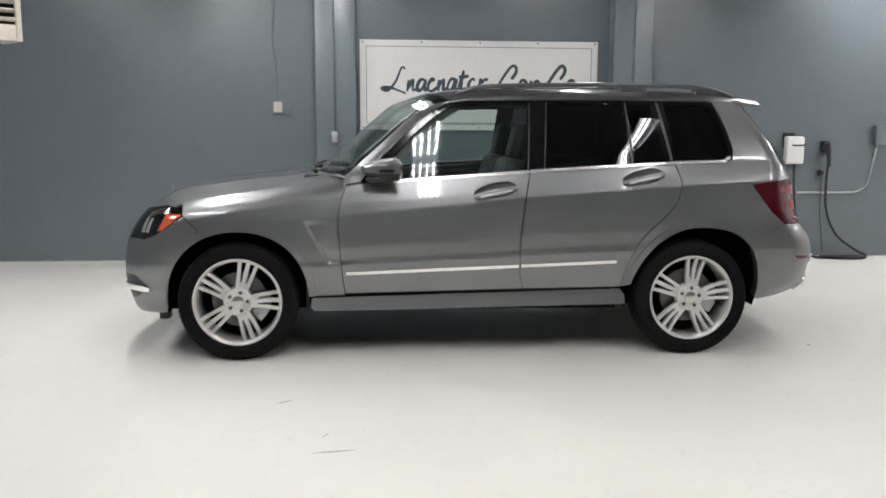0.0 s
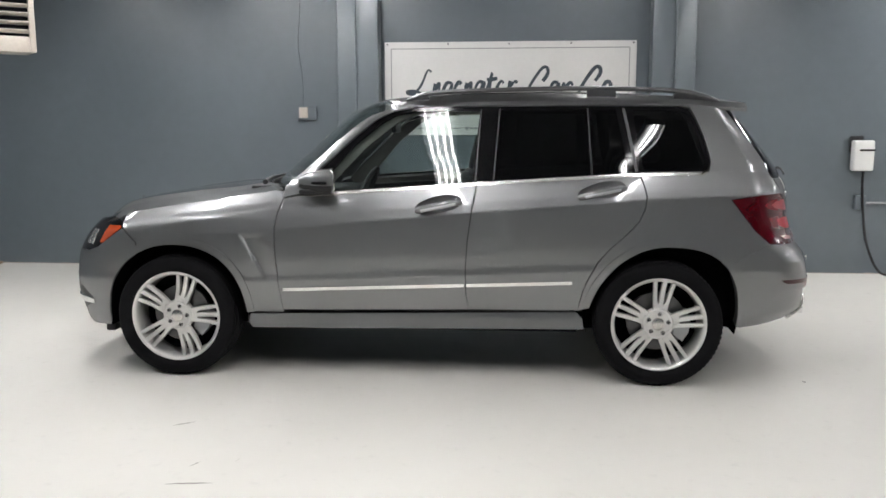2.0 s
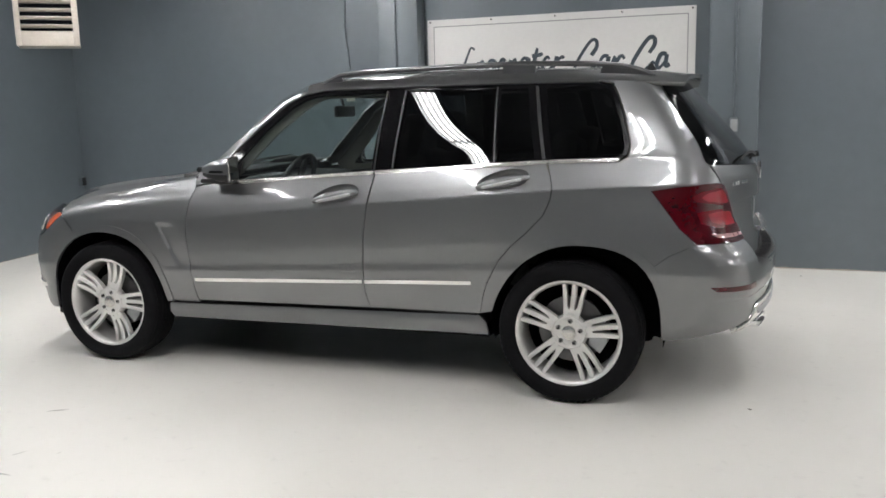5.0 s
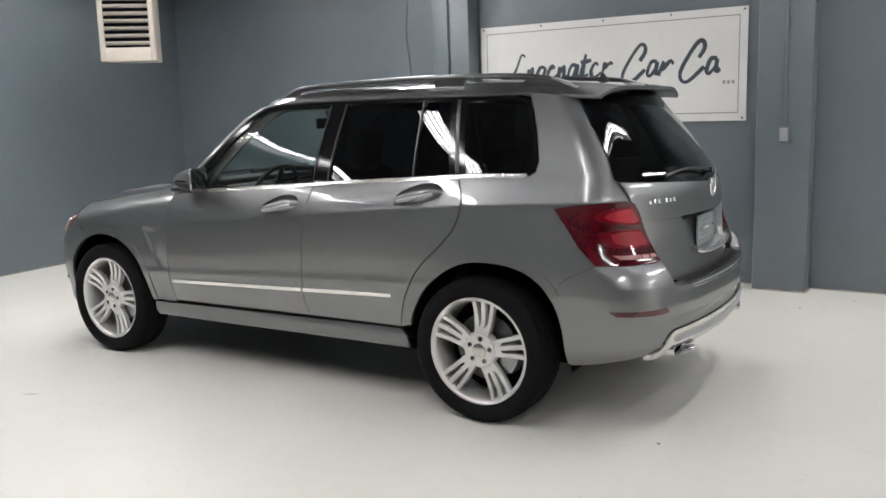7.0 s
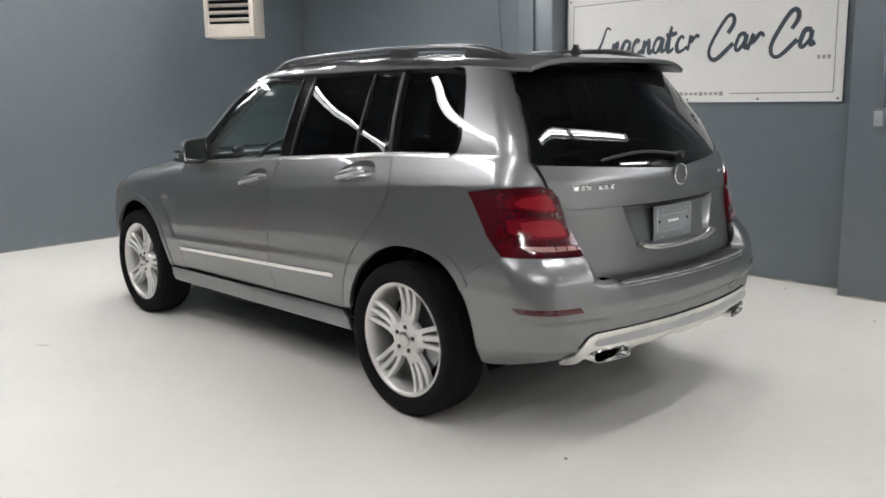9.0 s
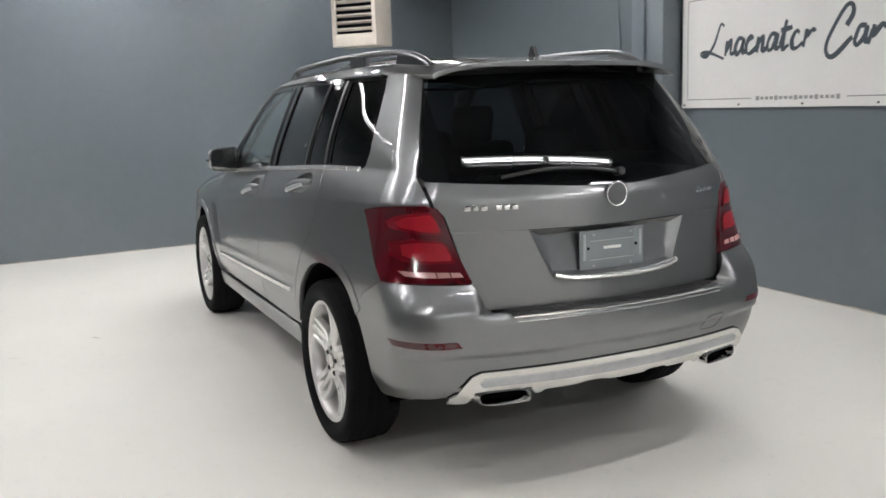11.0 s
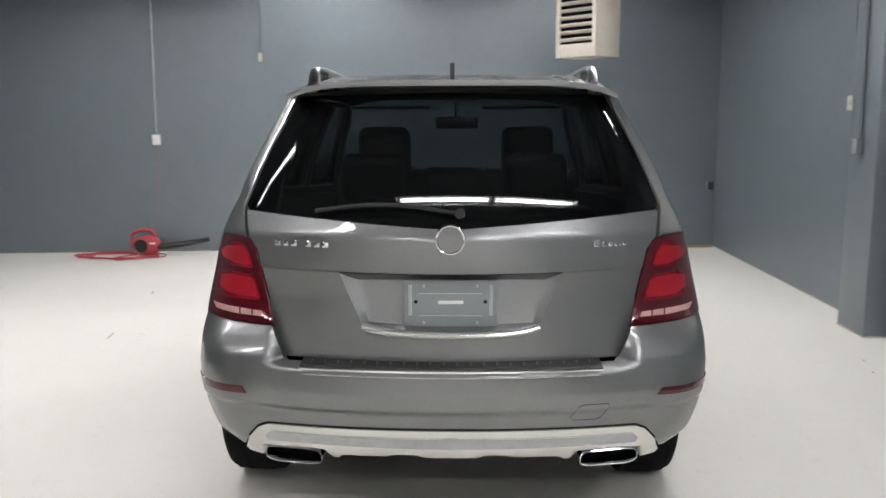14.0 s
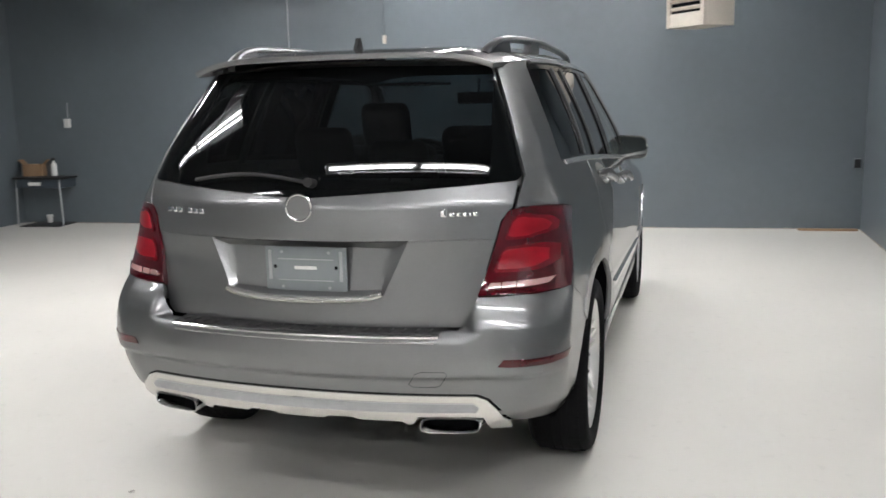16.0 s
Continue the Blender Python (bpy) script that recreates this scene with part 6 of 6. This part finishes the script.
# ---- hanging heater ----
def heater():
    a, b = Vector((-3.716, 0.938, 0)), Vector((-3.342, 1.268, 0))
    w = (b - a).length
    yaw = math.degrees(math.atan2(b.y - a.y, b.x - a.x))
    t = thing("unit_heater", "cream louvred heater hanging from the ceiling", "heater", at=pose(a.x, a.y, 2.03, 0, 0, yaw))
    h, d = 0.72, 0.36
    bm = bmesh.new()
    box(bm, 0, w, 0.03, d, 0, h, bevel=0.008)
    part("casing", bm, M_CREAM, t)
    for q in ((0, 0.045, 0, h), (w - 0.045, w, 0, h)):
        part("side_rail", boxed(q[0], q[1], 0, 0.035, q[2], q[3], bevel=0.004), M_CREAM, t)
    part("lower_panel", boxed(0.045, w - 0.045, 0.004, 0.035, 0.0, 0.125, bevel=0.004), M_CREAM, t)
    part("dark_core", boxed(0.045, w - 0.045, 0.026, 0.032, 0.125, h), M_GAP, t, "dark heater core")
    for k in range(8):
        z = 0.165 + 0.068 * k
        bm = boxed(0.045, w - 0.045, -0.022, 0.022, -0.004, 0.004, bevel=0.002)
        bmesh.ops.transform(bm, matrix=pose(0, 0.012, z, -38), verts=bm.verts[:])
        part("louvre", bm, M_CREAM, t)
    for x in (0.08, w - 0.08):
        bm = bmesh.new()
        cyl(bm, (x, 0.2, h - 0.01), (x, 0.2, CEIL - 2.03), 0.008, 8)
        part("hanger", bm, M_STEEL, t, "steel hanger rod")


heater()

# ---- along the end wall ----
random.seed(4)
t = thing("extension_cord", "red extension cord in loose loops on the floor", "cord", at=pose(-4.22, -3.42, 0))
bm = bmesh.new()
pts = [(0.08, -0.05, 0.02)]
for k in range(60):
    a = k * 0.62
    pts.append((0.12 + 0.26 * math.cos(a) * (0.5 + 0.5 * random.random()), -0.22 + 0.50 * math.sin(a) * (0.5 + 0.5 * random.random()), 0.008 + 0.012 * random.random()))
tube(bm, smooth_path(pts, 4), 0.006, 5)
part("loose_cord", bm, M_REDCORD, t, "loose loops of red cord")
bm = bmesh.new()
tube(bm, smooth_path([(-0.06, 0.10, 0.2), (-0.16, 0.11, 0.5), (-0.20, 0.12, 0.9), (-0.22, 0.12, 1.2)], 6), 0.0018, 5)
part("lead", bm, M_REDCORD, t, "thin red lead up to the socket")
t = thing("leaf_blower", "red electric leaf blower with a black nozzle on the floor", "leaf blower", at=pose(-4.20, -3.38, 0.0))
bm = bmesh.new()
bmesh.ops.create_uvsphere(bm, u_segments=24, v_segments=14, radius=1.0)
for v in bm.verts:
    f = 1 + 0.10 * math.sin(3 * v.co.y)
    v.co = Vector((0.085 * v.co.x, 0.17 * v.co.y, 0.115 + max(-0.105, 0.105 * f * v.co.z)))
part("body", bm, M_REDCORD, t, "glossy red blower housing")
bm = bmesh.new()
cyl(bm, (0.060, -0.03, 0.115), (0.092, -0.03, 0.115), 0.070, 20)
part("air_inlet", bm, M_BLACK, t, "round black air inlet")
bm = bmesh.new()
tube(bm, smooth_path([(0, -0.15, 0.14), (0, -0.14, 0.235), (0, -0.05, 0.275), (0, 0.06, 0.265), (0, 0.11, 0.19)], 6), 0.020, 8)
part("handle", bm, M_REDCORD, t, "red carrying handle")
bm = bmesh.new()
tube(bm, smooth_path([(0, 0.12, 0.10), (-0.02, 0.24, 0.105), (-0.05, 0.42, 0.125), (-0.09, 0.66, 0.165)], 5), [0.055 - 0.0016 * k for k in range(16)], 10, flat=0.8)
part("nozzle", bm, M_BLACK, t, "black plastic nozzle")
part("label", boxed(0.070, 0.079, 0.06, 0.12, 0.13, 0.15, bevel=0.002), M_WHITE, t, "pale blank sticker")

t = thing("side_table", "small dark table with thin steel legs by the wall", "table", at=pose(-4.20, -6.56, 0))
part("tabletop", boxed(-0.25, 0.27, -0.36, 0.36, 0.575, 0.600, bevel=0.006), M_BLACK, t)
part("apron", boxed(-0.22, 0.25, -0.33, 0.33, 0.47, 0.575, bevel=0.004), M_INK, t, "dark blue apron")
part("faded_sign", boxed(0.2505, 0.255, -0.13, 0.06, 0.50, 0.54, bevel=0.001), M_WHITE, t, "pale illegible marking bar")
for x in (-0.21, 0.24):
    for y in (-0.32, 0.32):
        bm = bmesh.new()
        cyl(bm, (x * 1.06, y * 1.06, 0), (x, y, 0.575), 0.011, 8)
        part("leg", bm, M_STEEL, t, "thin steel leg")
t = thing("cardboard_box", "crumpled brown cardboard box on the table", "box", at=pose(-4.22, -6.76, 0.601, 0, 0, 12))
bm = boxed(-0.13, 0.13, -0.13, 0.13, 0, 0.15, bevel=0.004)
part("carton", bm, M_CARD, t)
for s in (-1, 1):
    bm = boxed(-0.12, 0.12, -0.002, 0.002, 0, 0.09)
    bmesh.ops.transform(bm, matrix=pose(0, s * 0.125, 0.148, s * -50, 0, 0), verts=bm.verts[:])
    part("flap", bm, M_CARD, t)
t = thing("spray_bottle", "white spray bottle standing on the table", "bottle", at=pose(-4.20, -6.50, 0.601))
bm = bmesh.new()
revolve(bm, [(0.001, 0), (0.034, 0), (0.036, 0.01), (0.036, 0.12), (0.030, 0.15), (0.014, 0.17), (0.014, 0.19), (0.001, 0.19)], 18, axis="z", close=False)
part("bottle", bm, M_WHITE, t)
part("trigger_head", boxed(-0.045, 0.025, -0.012, 0.012, 0.188, 0.225, bevel=0.005), M_BLACK, t, "black trigger head")
t = thing("paper_cup", "white paper cup standing under the table", "cup", at=pose(-4.16, -6.60, 0))
bm = bmesh.new()
revolve(bm, [(0.001, 0.0), (0.030, 0.0), (0.041, 0.11), (0.038, 0.11), (0.028, 0.006), (0.001, 0.006)], 18, axis="z", close=False)
part("cup", bm, M_WHITE, t)
t = thing("floor_mat", "flat dark mat on the floor under the table", "mat", at=pose(-4.05, -6.55, 0, 0, 0, 8))
part("sheet", boxed(-0.28, 0.22, -0.24, 0.30, 0.0, 0.012, bevel=0.004), M_BLACK, t)
t = thing("timber_strip", "brown timber strip lying along the end wall", "timber", at=pose(-4.80, 2.60, 0, 0, 0, 4))
part("plank", boxed(-0.03, 0.03, -0.32, 0.26, 0, 0.02, bevel=0.003), M_CARD, t)

# ---- scuffs and scraps on the floor ----
random.seed(11)
for x, y, l, a in ((-1.03, -1.68, 0.11, 35), (-0.79, -2.16, 0.06, 60), (-0.62, -2.10, 0.04, 80), (-0.74, -2.36, 0.20, 8), (2.62, -2.1, 0.10, 20), (-2.2, -2.6, 0.14, 15)):
    bm = bmesh.new()
    P = [(x + l * (f - 0.5) * math.cos(radians(a)), y + l * (f - 0.5) * math.sin(radians(a)) + 0.006 * random.uniform(-1, 1)) for f in np.linspace(0, 1, 9)]
    L = [bm.verts.new((px, py - 0.006 * math.sin(math.pi * k / 8) - 0.0008, 0.0012)) for k, (px, py) in enumerate(P)]
    U = [bm.verts.new((px, py + 0.007 * math.sin(math.pi * k / 8) + 0.0008, 0.0012)) for k, (px, py) in enumerate(P)]
    for k in range(8):
        bm.faces.new((L[k], L[k + 1], U[k + 1], U[k]))
    tagged(part("floor_scuff", bm, M_DIRT), "faint grey scuff mark on the pale floor", "scuff", "floor scuffs")
for x, y in ((0.06, 2.39), (-0.19, 2.45), (1.49, 2.64), (2.29, 2.16), (2.22, -0.75), (1.95, 2.70), (2.6, 2.55)):
    bm = bmesh.new()
    bmesh.ops.create_icosphere(bm, subdivisions=1, radius=0.007)
    for q in bm.verts:
        q.co = Vector((q.co.x * random.uniform(0.8, 2.2), q.co.y * random.uniform(0.6, 1.4), 0.006 + q.co.z * 0.5))
    bmesh.ops.transform(bm, matrix=pose(x, y, 0, 0, 0, random.uniform(0, 180)), verts=bm.verts[:])
    tagged(part("scrap", bm, M_DIRT), "small grey scrap lying on the floor", "scrap", "floor scraps")
